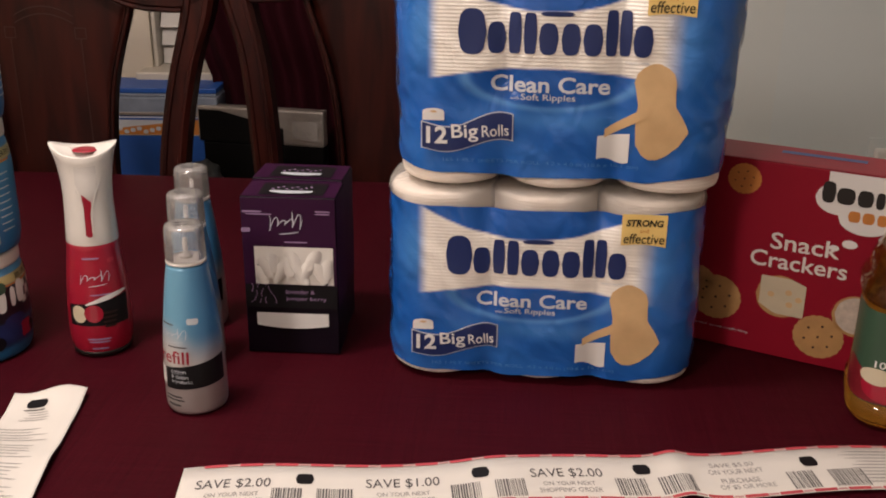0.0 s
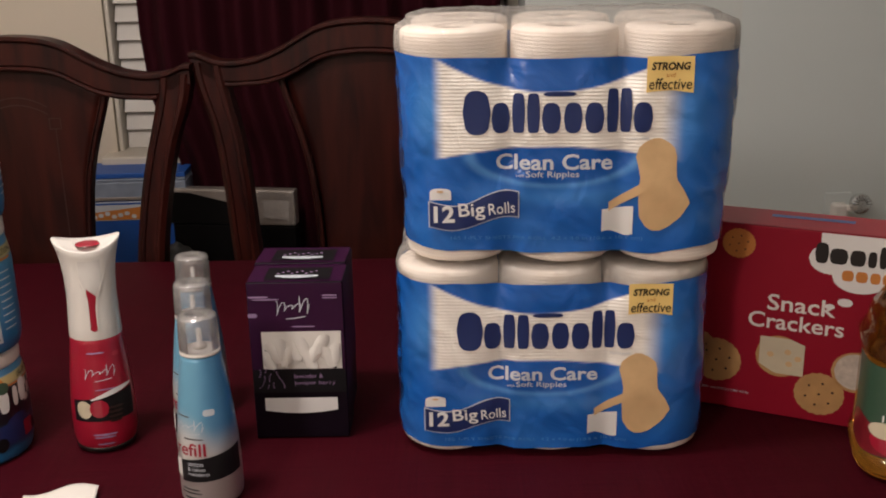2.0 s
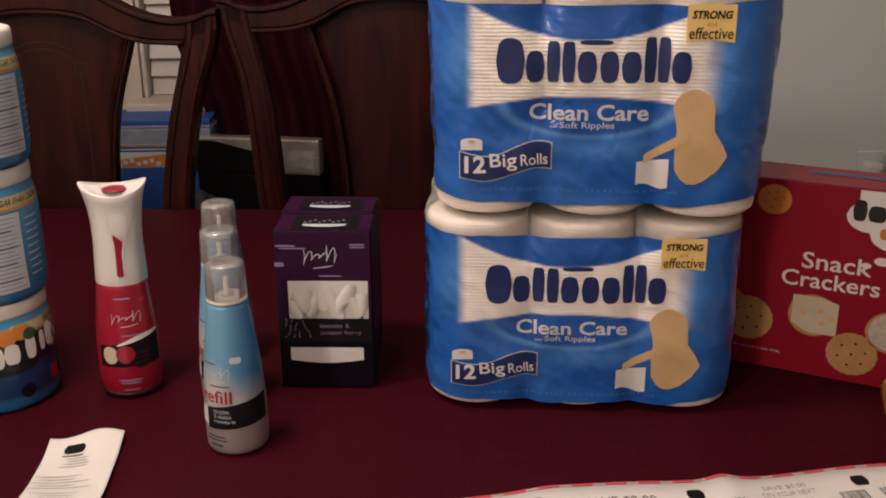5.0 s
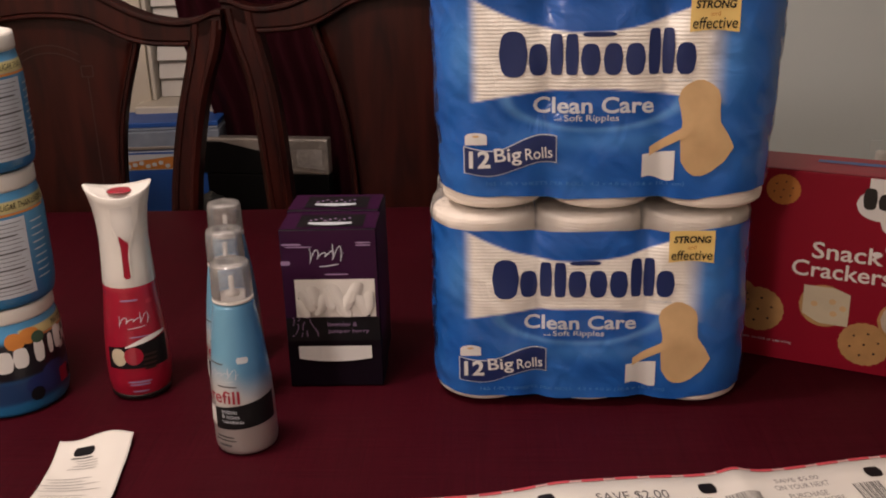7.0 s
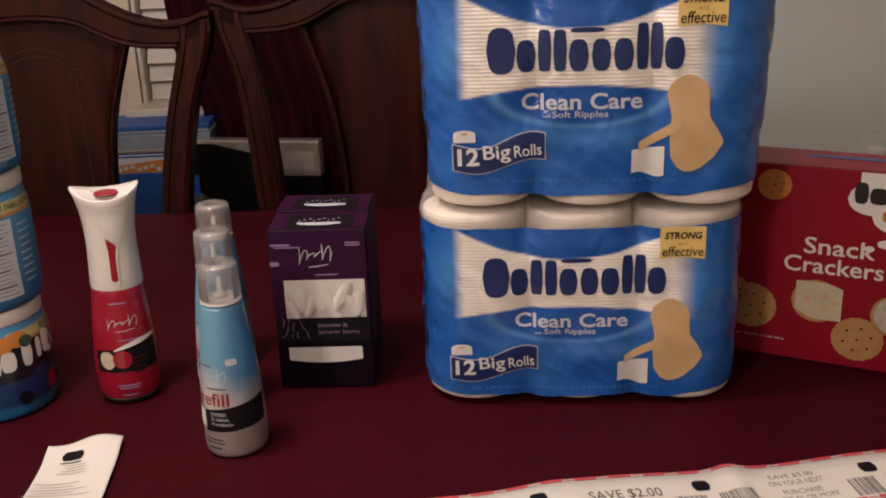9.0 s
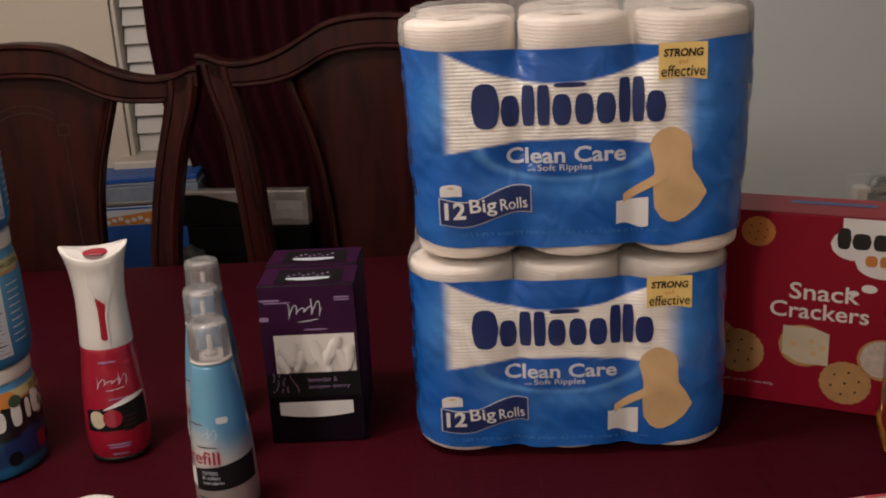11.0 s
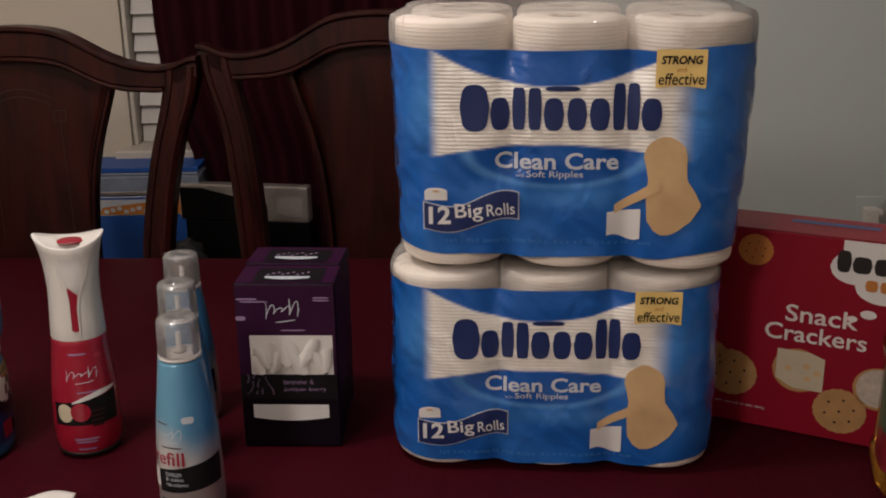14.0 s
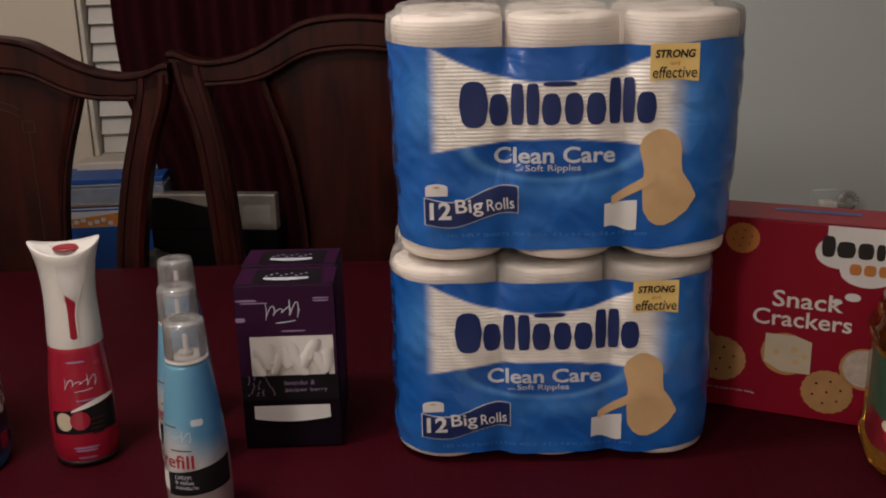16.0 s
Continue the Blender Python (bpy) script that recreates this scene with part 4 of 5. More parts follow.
# ---- red air-freshener spray with flared white head ----
def spray():
    b = thing("air_freshener_spray", pose(-0.4005, 1.0820, TOP + 0.001, 0, 0.8, 14) @ Matrix.Diagonal((1, 1, 1.022, 1)), "red air freshener spray bottle with flared white head", "spray bottle")
    body = [(0.028, 0.0), (0.0315, 0.002), (0.0335, 0.006), (0.0362, 0.018), (0.0370, 0.035), (0.0362, 0.060), (0.0345, 0.085), (0.0322, 0.108), (0.0298, 0.130), (0.0285, 0.150)]
    r = profile_at(body)
    part("body", lathe(body, 56), M_RED, b, "glossy red body")
    part("base_rim", lathe([(0.0295, 0.0), (0.0328, 0.001), (0.0345, 0.005), (0.0340, 0.007)], 48), M_DARK, b)
    bm = bmesh.new()
    n = 72
    prof = [(0.0288, 0.133), (0.0296, 0.138), (0.0290, 0.150), (0.0280, 0.170), (0.0275, 0.188), (0.0282, 0.205), (0.0305, 0.222), (0.0342, 0.236), (0.0372, 0.2445)]
    rows = []
    def head(rr, zz, a):
        c, s = math.cos(a), math.sin(a)
        flare = ease(0.19, 0.245, zz)
        sx = rr * (1 + 0.0 * flare)
        sy = rr * (1 - 0.30 * flare)
        lift = flare * (0.006 * c * c - 0.004 * (s > 0) * s - 0.007 * max(0, -s))
        return Vector((sx * c, sy * s, zz + lift))
    for rr, zz in prof:
        rows.append([bm.verts.new(head(rr, zz, 2 * math.pi * i / n)) for i in range(n)])
    inner = [bm.verts.new(head(0.0360, 0.2455, 2 * math.pi * i / n)) for i in range(n)]
    in2 = [bm.verts.new(head(0.0300, 0.2430, 2 * math.pi * i / n)) for i in range(n)]
    mid = [bm.verts.new(head(0.0150, 0.2395, 2 * math.pi * i / n)) for i in range(n)]
    rows += [inner, in2, mid]
    for p, q in zip(rows, rows[1:]):
        for i in range(n):
            bm.faces.new((p[i], p[(i + 1) % n], q[(i + 1) % n], q[i]))
    bm.faces.new(rows[-1])
    hd = part("spray_head", smooth(bm), M_WPLASTIC, b, "pearl white flared spray head")
    rh = profile_at(prof)
    slot = lambda lift: (lambda u, v: head(rh(v) + lift, v, -math.pi / 2 + u / rh(v)))
    part("slot", sheet(slot(0.0006), -0.0042, 0.0052, lambda u: 0.147 + 150 * (u - 0.0005) ** 2, lambda u: 0.193 - 1.0 * u, 8, 10), M_RED, hd, "red slot")
    part("slot_lip", ribbon(slot(0.0012), [(0.0045 + 0.016 * ease(0.17, 0.235, v), v) for v in np.linspace(0.143, 0.235, 24)], 0.0011), M_WPLASTIC, hd)
    part("slot_lip", ribbon(slot(0.0012), [(-0.0040 - 0.012 * ease(0.18, 0.235, v), v) for v in np.linspace(0.150, 0.233, 24)], 0.0009), M_WPLASTIC, hd)
    groove = mat("matt_seam_plastic", (0.60, 0.575, 0.54), 0.4)
    part("front_panel", sheet(slot(0.0004), -0.0105, 0.0135, lambda v0: 0.188 + 1.6 * max(0, abs(v0 - 0.001) - 0.004), lambda v0: 0.2335, 12, 10), groove, hd)
    btn = part("button", lathe([(0.0001, 0.0012), (0.010, 0.0011), (0.0122, 0.0007), (0.013, 0.0)], 32), M_RED, hd, "red oval button")
    btn.matrix_basis = pose(0.002, -0.002, 0.2415, 6, 0, 0) @ Matrix.Diagonal((1.1, 0.75, 1, 1))
    flat = lambda u, v: Vector((u, v, 0.0016))
    ring_mark = joined(*[ribbon(flat, [(q * math.cos(k * math.pi / 16), q * math.sin(k * math.pi / 16)) for k in range(33)], 0.0004) for q in (0.0092, 0.0062)], ribbon(flat, [(0.0008 * k - 0.004, 0.002 * math.sin(k * 0.9)) for k in range(11)], 0.0004))
    part("printed_ring", ring_mark, M_PALERED, btn)
    f, g = round_face(r, 0.0006), round_face(r, 0.0012)
    part("black_band", sheet(f, -0.036, 0.040, lambda u: 0.041 + 0.0006 * math.cos(u * 60), lambda u: 0.070 + 0.12 * u, 40, 3), M_BLACK, b)
    part("white_flash", sheet(g, -0.012, 0.038, lambda u: 0.0715 + 0.22 * (u - 0.01), lambda u: 0.0735 + 0.24 * (u - 0.01) + 0.004 * math.sin(max(0, (u + 0.012) / 0.05 * math.pi)), 20, 2), M_WHITE, b)
    ap = part("apple_picture", oval(g, -0.021, 0.0555, 0.0095, 0.0105), M_CHEESE, b)
    part("apple_picture", oval(round_face(r, 0.0018), -0.0035, 0.0570, 0.0105, 0.0105), M_RED, b)
    part("wordmark", script(f, -0.018, 0.089, 0.038, 0.020), M_SILVERTXT, b)
    fine("small_print", bars(f, [(-0.002, 0.122, 0.010, 0.0010), (0.0, 0.0245, 0.014, 0.0012), (0.0, 0.021, 0.012, 0.0010), (0.0, 0.012, 0.010, 0.0012), (0.006, 0.079, 0.012, 0.0008)], 4), M_LILAC, b)
    part("tag", bars(f, [(0.021, 0.118, 0.0045, 0.0026)], 6), M_PALERED, b)
    fine("small_print", bars(g, [(0.014, 0.057 - k * 0.0055, 0.010 - 0.001 * k, 0.0013) for k in range(4)], 4), M_INLAY, b)


def script(fn, u, v, w, h):
    """A plain looping stroke with a swash below, in place of a brand's script."""
    loop = [(u + w * (k / 60) + 0.06 * w * math.sin(k * 0.50 + 1), v + h * (0.44 + 0.12 * k / 60 + (0.21 + 0.13 * math.cos(k * 0.11)) * math.cos(k * 0.50))) for k in range(61)]
    swash = [(u + w * (0.30 + 0.55 * k / 16), v + h * (0.02 + 0.10 * (k / 16) ** 1.5)) for k in range(17)]
    tail = [(u + w * 0.70, v + h * (0.45 + 0.5 * k / 8)) for k in range(9)]
    return joined(ribbon(fn, loop, h * 0.021), ribbon(fn, swash, h * 0.022), ribbon(fn, tail, h * 0.022))


spray()


# ---- blue refill bottles ----
def refill_bottle(m):
    b = thing("refill_bottle", m, "blue-to-silver tapered refill bottle with clear cap", "refill bottle", "refill bottles in a row")
    prof = [(0.028, 0.0), (0.0310, 0.0015), (0.0325, 0.005), (0.0330, 0.010), (0.0330, 0.030), (0.0325, 0.050), (0.0314, 0.075), (0.0292, 0.100), (0.0264, 0.125), (0.0234, 0.148), (0.0215, 0.160), (0.0208, 0.1645), (0.017, 0.166)]
    r = profile_at(prof)
    dense = [(r(z), z) for z in np.linspace(0.006, 0.164, 60)]
    o = part("body", lathe([prof[0], prof[1], prof[2]] + dense + [prof[-1]], 56), M_REFILL, b, "blue fading to silver aluminium body")
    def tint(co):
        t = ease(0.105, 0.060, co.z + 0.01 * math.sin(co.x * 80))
        # side shade is put into the upper blue, darker towards +x
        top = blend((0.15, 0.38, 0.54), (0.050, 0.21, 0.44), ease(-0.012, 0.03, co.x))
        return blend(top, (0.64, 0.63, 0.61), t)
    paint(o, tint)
    f, g = round_face(r, 0.0005, -8), round_face(r, 0.0010, -8)
    part("black_band", sheet(f, -0.022, 0.050, lambda u: 0.032 + 0.08 * u, lambda u: 0.058 + 0.16 * u, 40, 3), M_BLACK, b)
    part("white_leaf", sheet(f, -0.040, -0.022, 0.034, 0.054, 8, 2), M_WHITE, b)
    words("lettering", "refill", f, -0.028, 0.061, 0.037, 0.0145, M_RED, b, 0.01, cut=1)
    words("lettering", "cotton", g, -0.012, 0.0500, 0.017, 0.0042, M_SILVERTXT, b)
    words("lettering", "& italian", g, -0.012, 0.0445, 0.019, 0.0042, M_SILVERTXT, b)
    words("lettering", "mandarin", g, -0.012, 0.0390, 0.023, 0.0040, M_SILVERTXT, b)
    part("wordmark", script(f, -0.028, 0.084, 0.038, 0.018), M_SILVERTXT, b)
    part("tag", bars(f, [(0.014, 0.1085, 0.0060, 0.0034)], 6), M_SILVERTXT, b)
    fine("small_print", bars(f, [(-0.004, 0.080, 0.012, 0.0008), (-0.016, 0.104, 0.010, 0.0007), (-0.012, 0.022, 0.012, 0.0010), (-0.012, 0.018, 0.014, 0.0010), (-0.012, 0.012, 0.009, 0.0014)], 4), M_INK, b)
    part("neck_ring", lathe([(0.0190, 0.1655), (0.0212, 0.1665), (0.0212, 0.1685), (0.0195, 0.1695), (0.010, 0.1700)], 40), M_WPLASTIC, b)
    part("nozzle", lathe([(0.0070, 0.1705), (0.0070, 0.174), (0.0028, 0.175), (0.0026, 0.190), (0.0020, 0.191)], 20), M_WPLASTIC, b)
    cap = part("clear_cap", lathe([(0.0210, 0.1700), (0.0211, 0.1705), (0.0207, 0.190), (0.0200, 0.2040), (0.0188, 0.2062), (0.0150, 0.2075), (0.004, 0.2072), (0.0035, 0.2060), (0.0140, 0.2062), (0.0178, 0.2048), (0.0190, 0.2025), (0.0198, 0.190), (0.0202, 0.1705)], 48, False), M_CLCAP, b, "clear plastic cap")
    return b


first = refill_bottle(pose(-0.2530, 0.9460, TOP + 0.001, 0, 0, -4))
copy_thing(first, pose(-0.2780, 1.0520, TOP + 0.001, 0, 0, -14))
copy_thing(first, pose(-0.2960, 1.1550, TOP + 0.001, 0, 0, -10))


# ---- purple scented-oil boxes ----
def oil_box(m, label):
    w, d, h = 0.1110, 0.062, 0.197
    b = thing("scented_oil_box", m, label, "gift box", "purple boxes one behind another")
    y = -d / 2
    part("carton", box(-w / 2, w / 2, y, d / 2, 0, h, 0.0015, 2), M_PURPLED, b)
    f, g, g2 = front(y, 0.0006), front(y, 0.0012), front(y, 0.0018)
    part("front_panel", sheet(f, -w / 2 + 0.001, w / 2 - 0.001, 0.065, h - 0.001, 4, 2), M_PURPLE, b, "purple printed panel")
    side = lambda u, v: Vector((w / 2 + 0.0006, u, v))
    part("side_panel", sheet(side, -d / 2 + 0.001, d / 2 - 0.001, 0.06, h - 0.001, 2, 2), M_PURPLE, b)
    top = lambda l: (lambda u, v: Vector((u, v, h + l)))
    part("top_panel", sheet(top(0.0006), -w / 2 + 0.001, w / 2 - 0.001, y + 0.001, -y - 0.001, 2, 2), M_PURPLE, b)
    part("top_patch", sheet(top(0.0012), -0.036, 0.040, y + 0.006, -y - 0.012, 4, 2), M_BLACK, b)
    part("top_bowl", sheet(top(0.0018), -0.024, 0.026, lambda u: y + 0.010 + 14 * (u - 0.001) ** 2 * 0.6, lambda u: y + 0.021, 14, 2), M_SILVERTXT, b)
    fine("top_petals", joined(*[oval(top(0.0018), -0.022 + k * 0.0055, y + 0.027 + 0.004 * (k % 3), 0.0018, 0.0022, 6, 1) for k in range(9)]), M_LILAC, b)
    part("window", sheet(g, -0.0415, 0.0510, 0.0900, 0.1370, 4, 2), M_PAPER, b, "window showing a white petal diffuser")
    rng = random.Random(4)
    petals = []
    for k in range(11):
        cu, cv = -0.036 + 0.0080 * k, 0.104 + 0.016 * ((k * 7) % 3) / 2 + rng.uniform(-0.003, 0.003)
        lean = rng.uniform(-0.6, 0.6)
        ru, rv = 0.0090, 0.013
        fn = lambda u, v, cu=cu, cv=cv, lean=lean: Vector((min(0.0500, max(-0.0405, u + (v - cv) * lean)), y - 0.0016 - 0.0030 * max(0, 1 - ((u - cu) / 0.0090) ** 2), min(0.1360, max(0.091, v))))
        petals.append(oval(fn, cu, cv, ru, rv, 10, 4))
    fine("petals", joined(*petals), M_PAPER, b, "white moulded petals")
    part("dark_leaf", sheet(g2, 0.040, 0.0445, 0.0905, lambda u: 0.092 + (u - 0.040) * 4.2, 4, 1), M_PURPLED, b)
    part("dark_leaf", oval(g2, -0.036, 0.1135, 0.003, 0.0022, 6, 1), M_PURPLED, b)
    part("black_band", sheet(g2, -w / 2 + 0.001, w / 2 - 0.001, 0.0600, 0.0895, 4, 2), M_BLACK, b)
    part("white_strip", sheet(g, -0.0425, 0.0435, lambda u: 0.0330 + 2.2 * u * u, 0.0530, 16, 2), M_WHITE, b)
    g3 = front(y, 0.0024)
    words("lettering", "lavender &", g3, -0.006, 0.0785, 0.034, 0.0055, M_LILAC, b)
    words("lettering", "juniper berry", g3, -0.006, 0.0690, 0.048, 0.0060, M_LILAC, b)
    part("wordmark", script(g, -0.024, 0.1520, 0.042, 0.030), M_SILVERTXT, b)
    fine("small_print", bars(g, [(-0.042, 0.1795, 0.012, 0.0012), (-0.034, 0.1765, 0.016, 0.0008), (0.040, 0.1810, 0.009, 0.0009), (0.040, 0.1780, 0.009, 0.0009), (0.008, 0.1430, 0.014, 0.0009)], 4), M_LILAC, b)
    part("tag", bars(g, [(-0.0500, 0.1570, 0.0055, 0.0026)], 6), M_LILAC, b)
    fine("sprig", joined(*[oval(g3, -0.047 + 0.0045 * (k % 7) + 0.002 * math.sin(k), 0.067 + 0.0028 * ((k * 5) % 9), 0.0009, 0.0009, 6, 1) for k in range(30)]), M_LILAC, b)
    return b


oil_box(pose(-0.1630, 1.0970, TOP + 0.001, 0, 0, -3.5), "dark purple scented oil box with white petal window")
oil_box(pose(-0.1610, 1.1700, TOP + 0.001, 0, 0, -5), "dark purple scented oil box behind its twin")


# ---- stacked drink-mix canisters ----
def canister(m, label, turn):
    b = thing("drink_mix_canister", m, label, "canister", "stacked drink-mix canisters")
    h = 0.1345
    prof = [(0.056, 0.0), (0.0600, 0.0015), (0.0615, 0.005), (0.0632, 0.014), (0.0638, 0.030), (0.0638, 0.085), (0.0625, 0.097), (0.0600, 0.107), (0.0588, 0.112), (0.0580, 0.114)]
    r = profile_at(prof)
    dense = [(r(z), z) for z in np.linspace(0.006, 0.112, 70)]
    body = lathe([prof[0], prof[1]] + dense + [prof[-1]], 120)
    o = part("body", body, M_CAN, b, "blue printed canister body")
    def tint(co):
        a = (math.degrees(math.atan2(co.x, -co.y)) + turn + 180) % 360 - 180
        z = co.z
        c = blend((0.012, 0.16, 0.36), (0.10, 0.36, 0.62), ease(0.02, 0.11, z) * 0.6)
        if -75 < a < 62:
            c = blend(c, (0.010, 0.011, 0.016), ease(0.095, 0.088, z) * ease(0.04, 0.048, z))
            c = blend(c, (0.012, 0.045, 0.13), ease(0.050, 0.040, z) * ease(0.012, 0.02, z))
            if 28 < a < 56 and 0.062 < z < 0.10 and (int((a + 90) / 9) + int(z / 0.010)) % 2:
                c = (0.72, 0.70, 0.66)
        if z > 0.0935 and z < 0.1035 and a > -20:
            c = (0.50, 0.44, 0.20)
        return c
    paint(o, tint)
    f, g = round_face(r, 0.0006, -turn), round_face(r, 0.0012, -turn)
    k = 0.062 * math.pi / 180
    bar_parts("fruit_picture", f, [(-10 * k, 0.095, 0.013, 0.009), (-26 * k, 0.092, 0.011, 0.010)], M_ORANGE, b, 2)
    part("fruit_picture", oval(g, -2 * k, 0.091, 0.008, 0.007), M_GREEN, b)
    bar_parts("logo_bar", g, [(-40 * k, 0.070, 0.010, 0.013), (-23 * k, 0.072, 0.0085, 0.012), (-3 * k, 0.076, 0.0065, 0.015), (12 * k, 0.077, 0.0040, 0.012), (24 * k, 0.080, 0.0070, 0.014)], M_WHITE, b)
    part("dark_car_picture", joined(oval(f, 5 * k, 0.034, 0.030, 0.013, power=3), oval(f, 12 * k, 0.047, 0.016, 0.008)), M_NAVY, b)
    bar_parts("wheel_picture", g, [(-12 * k, 0.024, 0.0085, 0.0085), (38 * k, 0.030, 0.006, 0.007)], M_BLACK, b, 2)
    fine("berry_picture", joined(*[oval(g, (22 + 5 * (q % 3)) * k, 0.026 + 0.006 * (q // 3), 0.0045, 0.004, 8, 1) for q in range(9)]), M_RED, b)
    part("nutrition_panel", sheet(f, 62 * k, 108 * k, 0.012, 0.088, 20, 3), M_PANEL, b, "printed nutrition panel")
    fine("nutrition_print", joined(*[bars(g, [(84 * k, 0.084 - 0.0040 * q, (0.022, 0.018, 0.023, 0.015, 0.020)[q % 5], (0.0003, 0.0003, 0.0003, 0.0008)[q % 4])], 5) for q in range(18)]), M_INK, b)
    fine("side_text", joined(*[bars(f, [(124 * k, 0.080 - 0.007 * q, 0.011, 0.0007)], 5) for q in range(9)]), M_SILVERTXT, b)
    words("lettering", "35% LESS SUGAR THAN LEADING", g, (56 if turn > 0 else 20) * k, 0.0960, 0.095, 0.0056, M_BLACK, b, 0.01, cut=1)
    part("thin_band", sheet(f, -15 * k, 140 * k, 0.0905, 0.0928, 60, 1), M_ORANGE, b)
    part("lid", lathe([(0.0585, 0.1115), (0.0600, 0.1130), (0.0603, 0.1150), (0.0600, 0.1255), (0.0590, 0.1282), (0.0560, 0.1290), (0.0540, 0.1265), (0.0300, 0.1265), (0.001, 0.1265)], 64), M_WPLASTIC, b, "white plastic lid")
    return b


CANX, CANY = -0.5500, 1.0750
canister(pose(CANX, CANY, TOP + 0.001), "blue drink-mix canister with white lid, bottom of a stack", -58)
canister(pose(CANX + 0.003, CANY + 0.001, TOP + 0.131) @ Matrix.Diagonal((1, 1, 1.17, 1)), "blue drink-mix canister with white lid, middle of a stack", 44)
canister(pose(CANX + 0.005, CANY, TOP + 0.283) @ Matrix.Diagonal((1, 1, 1.12, 1)), "blue drink-mix canister with white lid, top of a stack", 21)


# ---- receipt and coupon strip ----
def receipt():
    m = pose(-0.4230, 0.9560, TOP + 0.0015, 0, 0, 4.5)
    b = thing("receipt", m, "crumpled white shop receipt lying on the tablecloth", "receipt")
    bend = lambda u, v: 0.004 * (1 + math.sin(v * 34 + 0.5)) + 0.0018 * math.sin(u * 60 + v * 20) + 0.0022 * noise.noise((u * 22, v * 22, 3.0)) + 0.003
    fn = lambda lift: (lambda u, v: Vector((u, v, max(0.0004, bend(u, v) - 0.002) + lift)))
    p = part("paper", sheet(fn(0), -0.0330, 0.0450, lambda u: -0.31, lambda u: 0.004 * math.sin(u * 70), 24, 80), M_PAPER, b)
    p.modifiers.new("thickness", "SOLIDIFY").thickness = 0.0002
    part("emblem", bars(fn(0.0006), [(-0.003, -0.024, 0.011, 0.0075)], 5), M_BLACK, b)
    part("emblem_text", bars(fn(0.0006), [(-0.003, -0.036, 0.0115, 0.0013)], 5), M_INK, b)
    rng = random.Random(7)
    lines = [(0.004 + rng.uniform(-0.003, 0.003), -0.042 - k * 0.0052, rng.uniform(0.010, 0.020), 0.0006) for k in range(4)]
    lines += [(-0.004 + rng.uniform(-0.004, 0.004), -0.070 - k * 0.0062, rng.uniform(0.016, 0.034), 0.0006) for k in range(36) if k % 6]
    fine("line_print", bars(fn(0.0006), lines, 5), M_PALEINK, b)


def coupons():
    m = pose(-0.2350, 0.8090, TOP + 0.0012, 0, 0, 4.4)
    b = thing("coupon_strip", m, "long white coupon strip with red dashed border on tablecloth", "coupons")
    L, W = 0.98, 0.0770
    bend = lambda u: 0.0012 + 0.004 * math.exp(-((u - 0.48) / 0.014) ** 2) + 0.0022 * math.exp(-((u - 0.30) / 0.03) ** 2) + 0.0012 * (1 + math.sin(u * 23))
    edge = lambda u: 0.003 * math.sin(u * 21 + 0.4) + 0.004 * math.exp(-((u - 0.48) / 0.03) ** 2)
    fn = lambda lift: (lambda u, v: Vector((u, v + edge(u), bend(u) + lift)))
    p = part("paper", sheet(fn(0), 0.0, L, lambda u: -W, lambda u: 0.0, 160, 3), M_PAPER, b)
    p.modifiers.new("thickness", "SOLIDIFY").thickness = 0.0002
    def borders(v):
        return joined(*[sheet(fn(0.0006), 0.02 + 0.034 * k, 0.02 + 0.034 * k + 0.0225, v - 0.0022, v + 0.0022, 6, 1) for k in range(28)])
    fine("border", borders(-0.0024), M_COUPONRED, b, "red dashed border")
    fine("border", borders(-W + 0.0024), M_COUPONRED, b, "red dashed border")
    pale = mat("pale_red_border_ink", (0.62, 0.33, 0.32), 0.6)
    fine("border_words", joined(*[sheet(fn(0.0006), 0.0435 + 0.034 * k, 0.0525 + 0.034 * k, v - 0.0014, v + 0.0014, 3, 1) for k in range(27) for v in (-0.0024, -W + 0.0024)]), pale, b)
    for k, (u, t) in enumerate(((0.016, "SAVE $2.00"), (0.176, "SAVE $1.00"), (0.334, "SAVE $2.00"))):
        words("lettering", t, fn(0.0006), u, -0.0420, 0.070, 0.0165, M_INK, b, cut=1)
        words("lettering", "ON YOUR NEXT", fn(0.0006), u + 0.010, -0.0540, 0.050, 0.0064, M_PALEINK, b, cut=1)
        words("lettering", "SHOPPING ORDER", fn(0.0006), u + 0.005, -0.0650, 0.060, 0.0070, M_PALEINK, b, cut=1)
    for t, u, v, w in (("SAVE $5.00", 0.512, -0.0270, 0.044), ("ON YOUR NEXT", 0.508, -0.0380, 0.054), ("PURCHASE", 0.516, -0.0530, 0.038), ("OF $5 OR MORE", 0.512, -0.0640, 0.054)):
        words("lettering", t, fn(0.0006), u, v, w, 0.0080, M_PALEINK, b, cut=1)
    rng = random.Random(3)
    for u in (0.108, 0.276, 0.434, 0.602):
        part("emblem", bars(fn(0.0006), [(u + 0.010, -0.0265, 0.0085, 0.0085)], 4), M_BLACK, b)
        codes = []
        for c0, n in ((u - 0.020, 13), (u + 0.022, 15)):
            x = c0
            for k in range(n):
                wd = rng.choice((0.0006, 0.0010, 0.0016))
                codes.append(sheet(fn(0.0006), x, x + wd, -0.0700, -0.0420, 1, 1))
                x += wd + rng.choice((0.0008, 0.0013))
        fine("bar_code", joined(*codes), M_INK, b)
    fine("fine_print", joined(*[bars(fn(0.0006), [(0.70 + 0.12 * c, -0.0120 - 0.0058 * q, rng.uniform(0.040, 0.054), 0.0007)], 5) for c in range(2) for q in range(10)]), M_PALEINK, b)


receipt()
coupons()


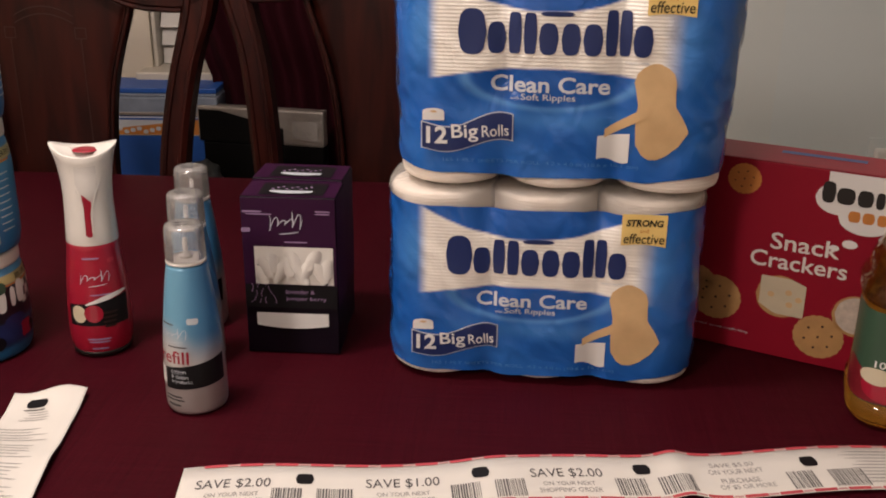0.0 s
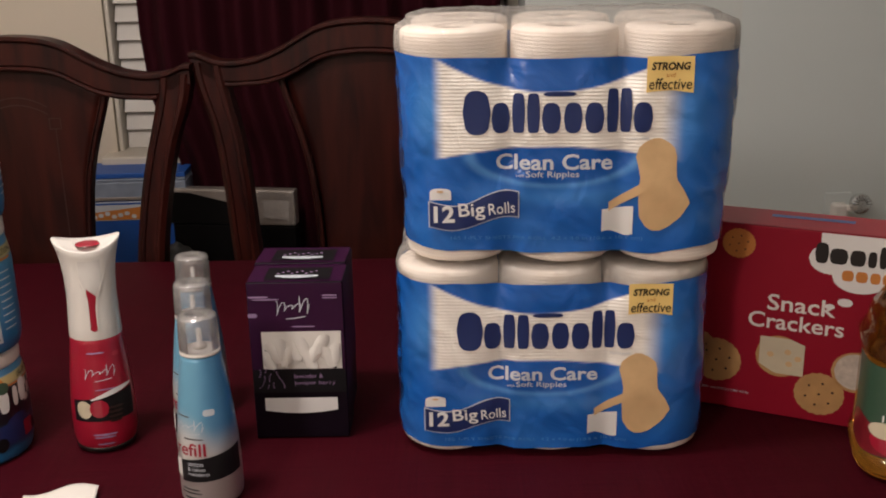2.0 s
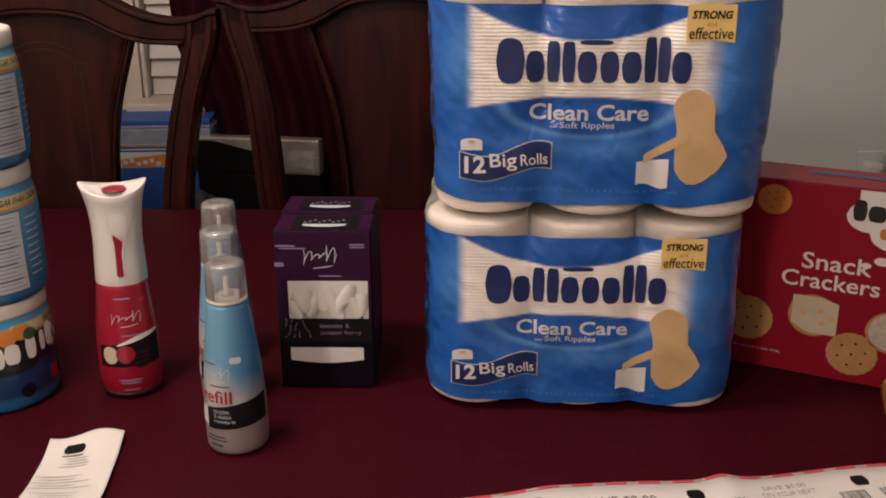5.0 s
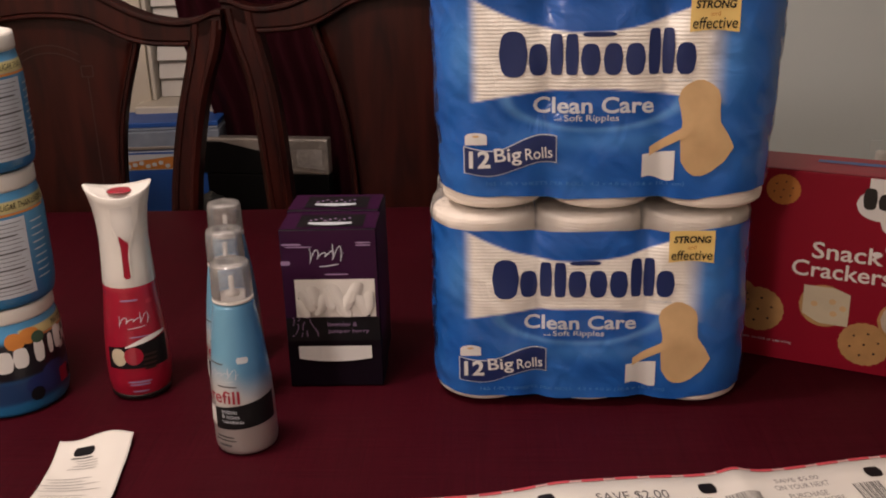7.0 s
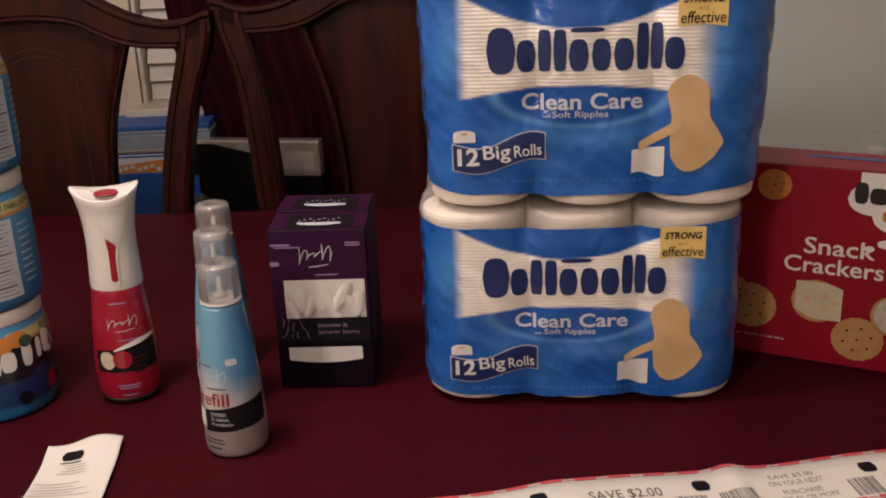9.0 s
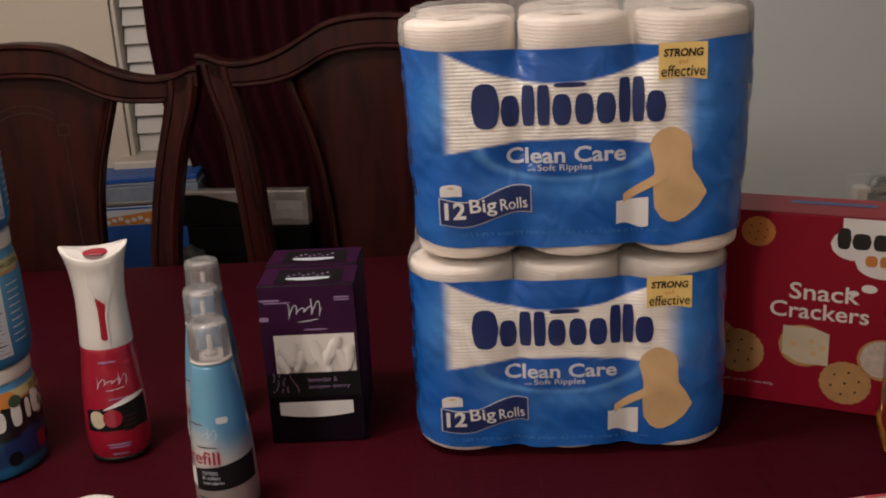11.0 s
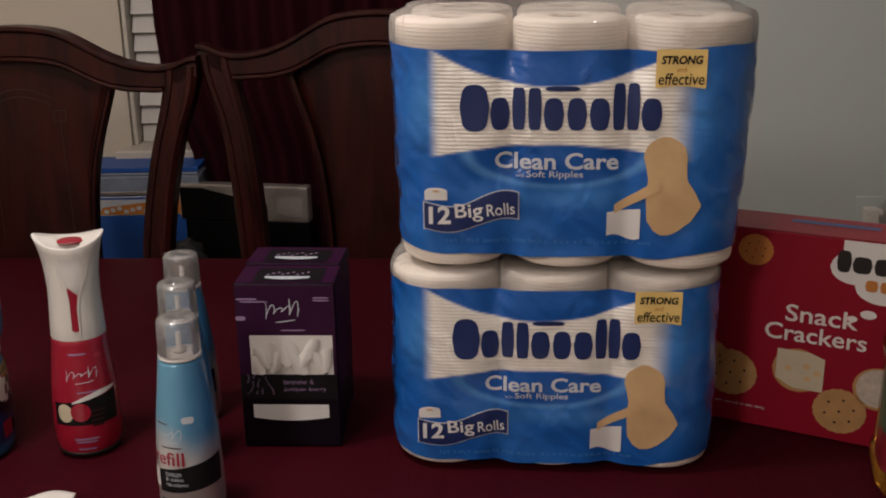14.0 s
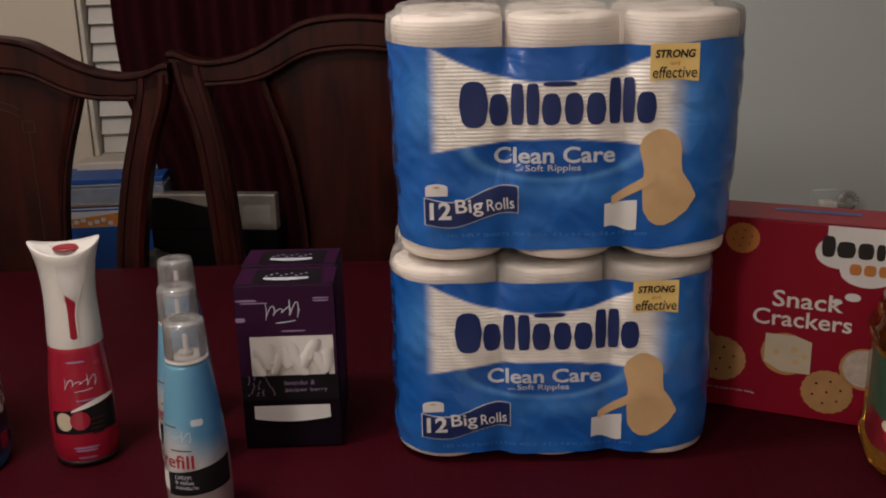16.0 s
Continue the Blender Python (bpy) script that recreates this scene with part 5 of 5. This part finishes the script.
# ---- things under the window ----
def clutter():
    bench = thing("low_bench", pose(-0.60, 2.43, 0), "dark wooden bench under the window, loaded with boxes", "bench")
    part("seat_board", box(-0.42, 0.42, -0.14, 0.12, 0.46, 0.50, 0.006), M_DARK, bench)
    for x in (-0.37, 0.37):
        for y in (-0.11, 0.09):
            part("leg", box(x - 0.025, x + 0.025, y - 0.025, y + 0.025, 0, 0.46, 0.004), M_DARK, bench)
    a = thing("detergent_carton", pose(-0.778, 2.52, 0.501, 0, 0, 0), "blue detergent carton with orange and white label", "carton")
    part("carton", box(-0.17, 0.212, -0.09, 0.06, 0, 0.231, 0.003), M_BLUEBOX, a)
    f, g = front(-0.09, 0.001), front(-0.09, 0.002)
    part("label", sheet(f, -0.168, 0.210, 0.182, 0.2295, 4, 2), M_SILVERTXT, a, "white printed label")
    part("orange_panel", sheet(g, -0.12, 0.209, lambda u: 0.184, lambda u: 0.198 + 0.11 * max(0, u + 0.05), 10, 2), M_ORANGE, a)
    bar_parts("logo_bar", front(-0.09, 0.003), [(-0.10 + 0.016 * k, 0.192 + 0.004 * (k * 7 % 3), 0.0062, 0.0050) for k in range(13)], M_SILVERTXT, a)
    part("blue_band", sheet(g, -0.168, 0.210, 0.222, 0.2265, 2, 1), M_BLUEBOX, a)
    c = thing("flat_carton", pose(-0.768, 2.52, 0.733, 0, 0, 0), "flat grey carton with blue edge lying on top", "carton")
    part("carton", box(-0.18, 0.215, -0.09, 0.06, 0, 0.046, 0.003), M_CARD, c)
    part("silver_edge", box(-0.18, 0.215, -0.0935, -0.0902, 0.001, 0.009, 0.001), M_FOIL, c)
    part("lid", box(-0.178, 0.213, -0.084, 0.058, 0.0465, 0.053, 0.002), M_CARD, c)
    part("blue_edge", box(-0.178, 0.213, -0.080, 0.057, 0.0535, 0.066, 0.002), M_BLUEBOX, c)
    s = thing("foil_wrapped_box", pose(-0.398, 2.435, 0.672, 0, 0, -12), "long silver foil-wrapped box lying on a dark box", "wrapped box")
    part("wrap", box(-0.20, 0.128, -0.05, -0.015, 0, 0.089, 0.005, 3), M_FOIL, s)
    part("wrap_fold", sheet(front(-0.05, 0.002), 0.050, 0.115, lambda u: 0.014 + 0.1 * (0.115 - u), 0.064, 6, 3), M_WRAP, s)
    # near-black sheet over the left of the front, below the foil's upper edge
    part("dark_side", sheet(front(-0.05, 0.0015), -0.195, 0.026, lambda u: 0.002, lambda u: 0.080 - 0.22 * max(0, u + 0.14), 16, 3), M_NEARBLACK, s)
    d = solid("dark_box", box(-0.19, 0.126, -0.05, -0.014, 0, 0.170, 0.004), M_NEARBLACK, "plain dark box under the foil-wrapped box", "box", m=pose(-0.396, 2.435, 0.501, 0, 0, -12))
    bm = bmesh.new()
    bmesh.ops.create_icosphere(bm, subdivisions=4, radius=1)
    for v in bm.verts:
        q = 1 + 0.14 * noise.noise(v.co * 2.6) + 0.09 * noise.noise(v.co * 7)
        v.co = Vector((v.co.x * 0.050 * q, v.co.y * 0.030 * q, 0.070 + max(-0.070, v.co.z * (0.074 + 0.012 * noise.noise(v.co * 3)))))
    solid("plastic_bag", smooth(bm), M_BAG, "crumpled grey plastic bag beside the blue carton", "bag", m=pose(-0.572, 2.335, 0.501))


clutter()


# ---- plug-in night light on the grey wall ----
def night_light():
    n = thing("night_light", pose(1.165, 2.52, 0.642), "clear plug-in night light in a wall outlet", "night light")
    part("outlet_plate", box(-0.060, 0.012, -0.006, 0.0, -0.085, 0.030, 0.002), M_GREY, n, "painted-over outlet plate")
    part("plug_body", box(-0.046, -0.006, -0.040, -0.006, -0.05, 0.006, 0.008, 3), M_WPLASTIC, n)
    d = part("shade", lathe([(0.001, 0.006), (0.014, 0.005), (0.024, 0.002), (0.0285, -0.004), (0.0285, -0.012), (0.020, -0.016)], 40), M_NIGHT, n, "clear scalloped shade")
    d.matrix_basis = pose(0.020, -0.050, 0.008, 80, 0, 0)
    ribs = []
    for k in range(9):
        a = math.pi * k / 8
        ribs.append(sheet(lambda u, v, a=a: Vector((v * math.cos(a) - u * math.sin(a), v * math.sin(a) + u * math.cos(a), 0.0075)), -0.0011, 0.0011, 0.010, 0.026, 1, 2))
    r = fine("ribs", joined(*ribs), M_INK, n)
    r.matrix_basis = d.matrix_basis
    part("stem", box(-0.012, 0.014, -0.046, -0.030, -0.012, 0.004, 0.004), M_WPLASTIC, n)


night_light()
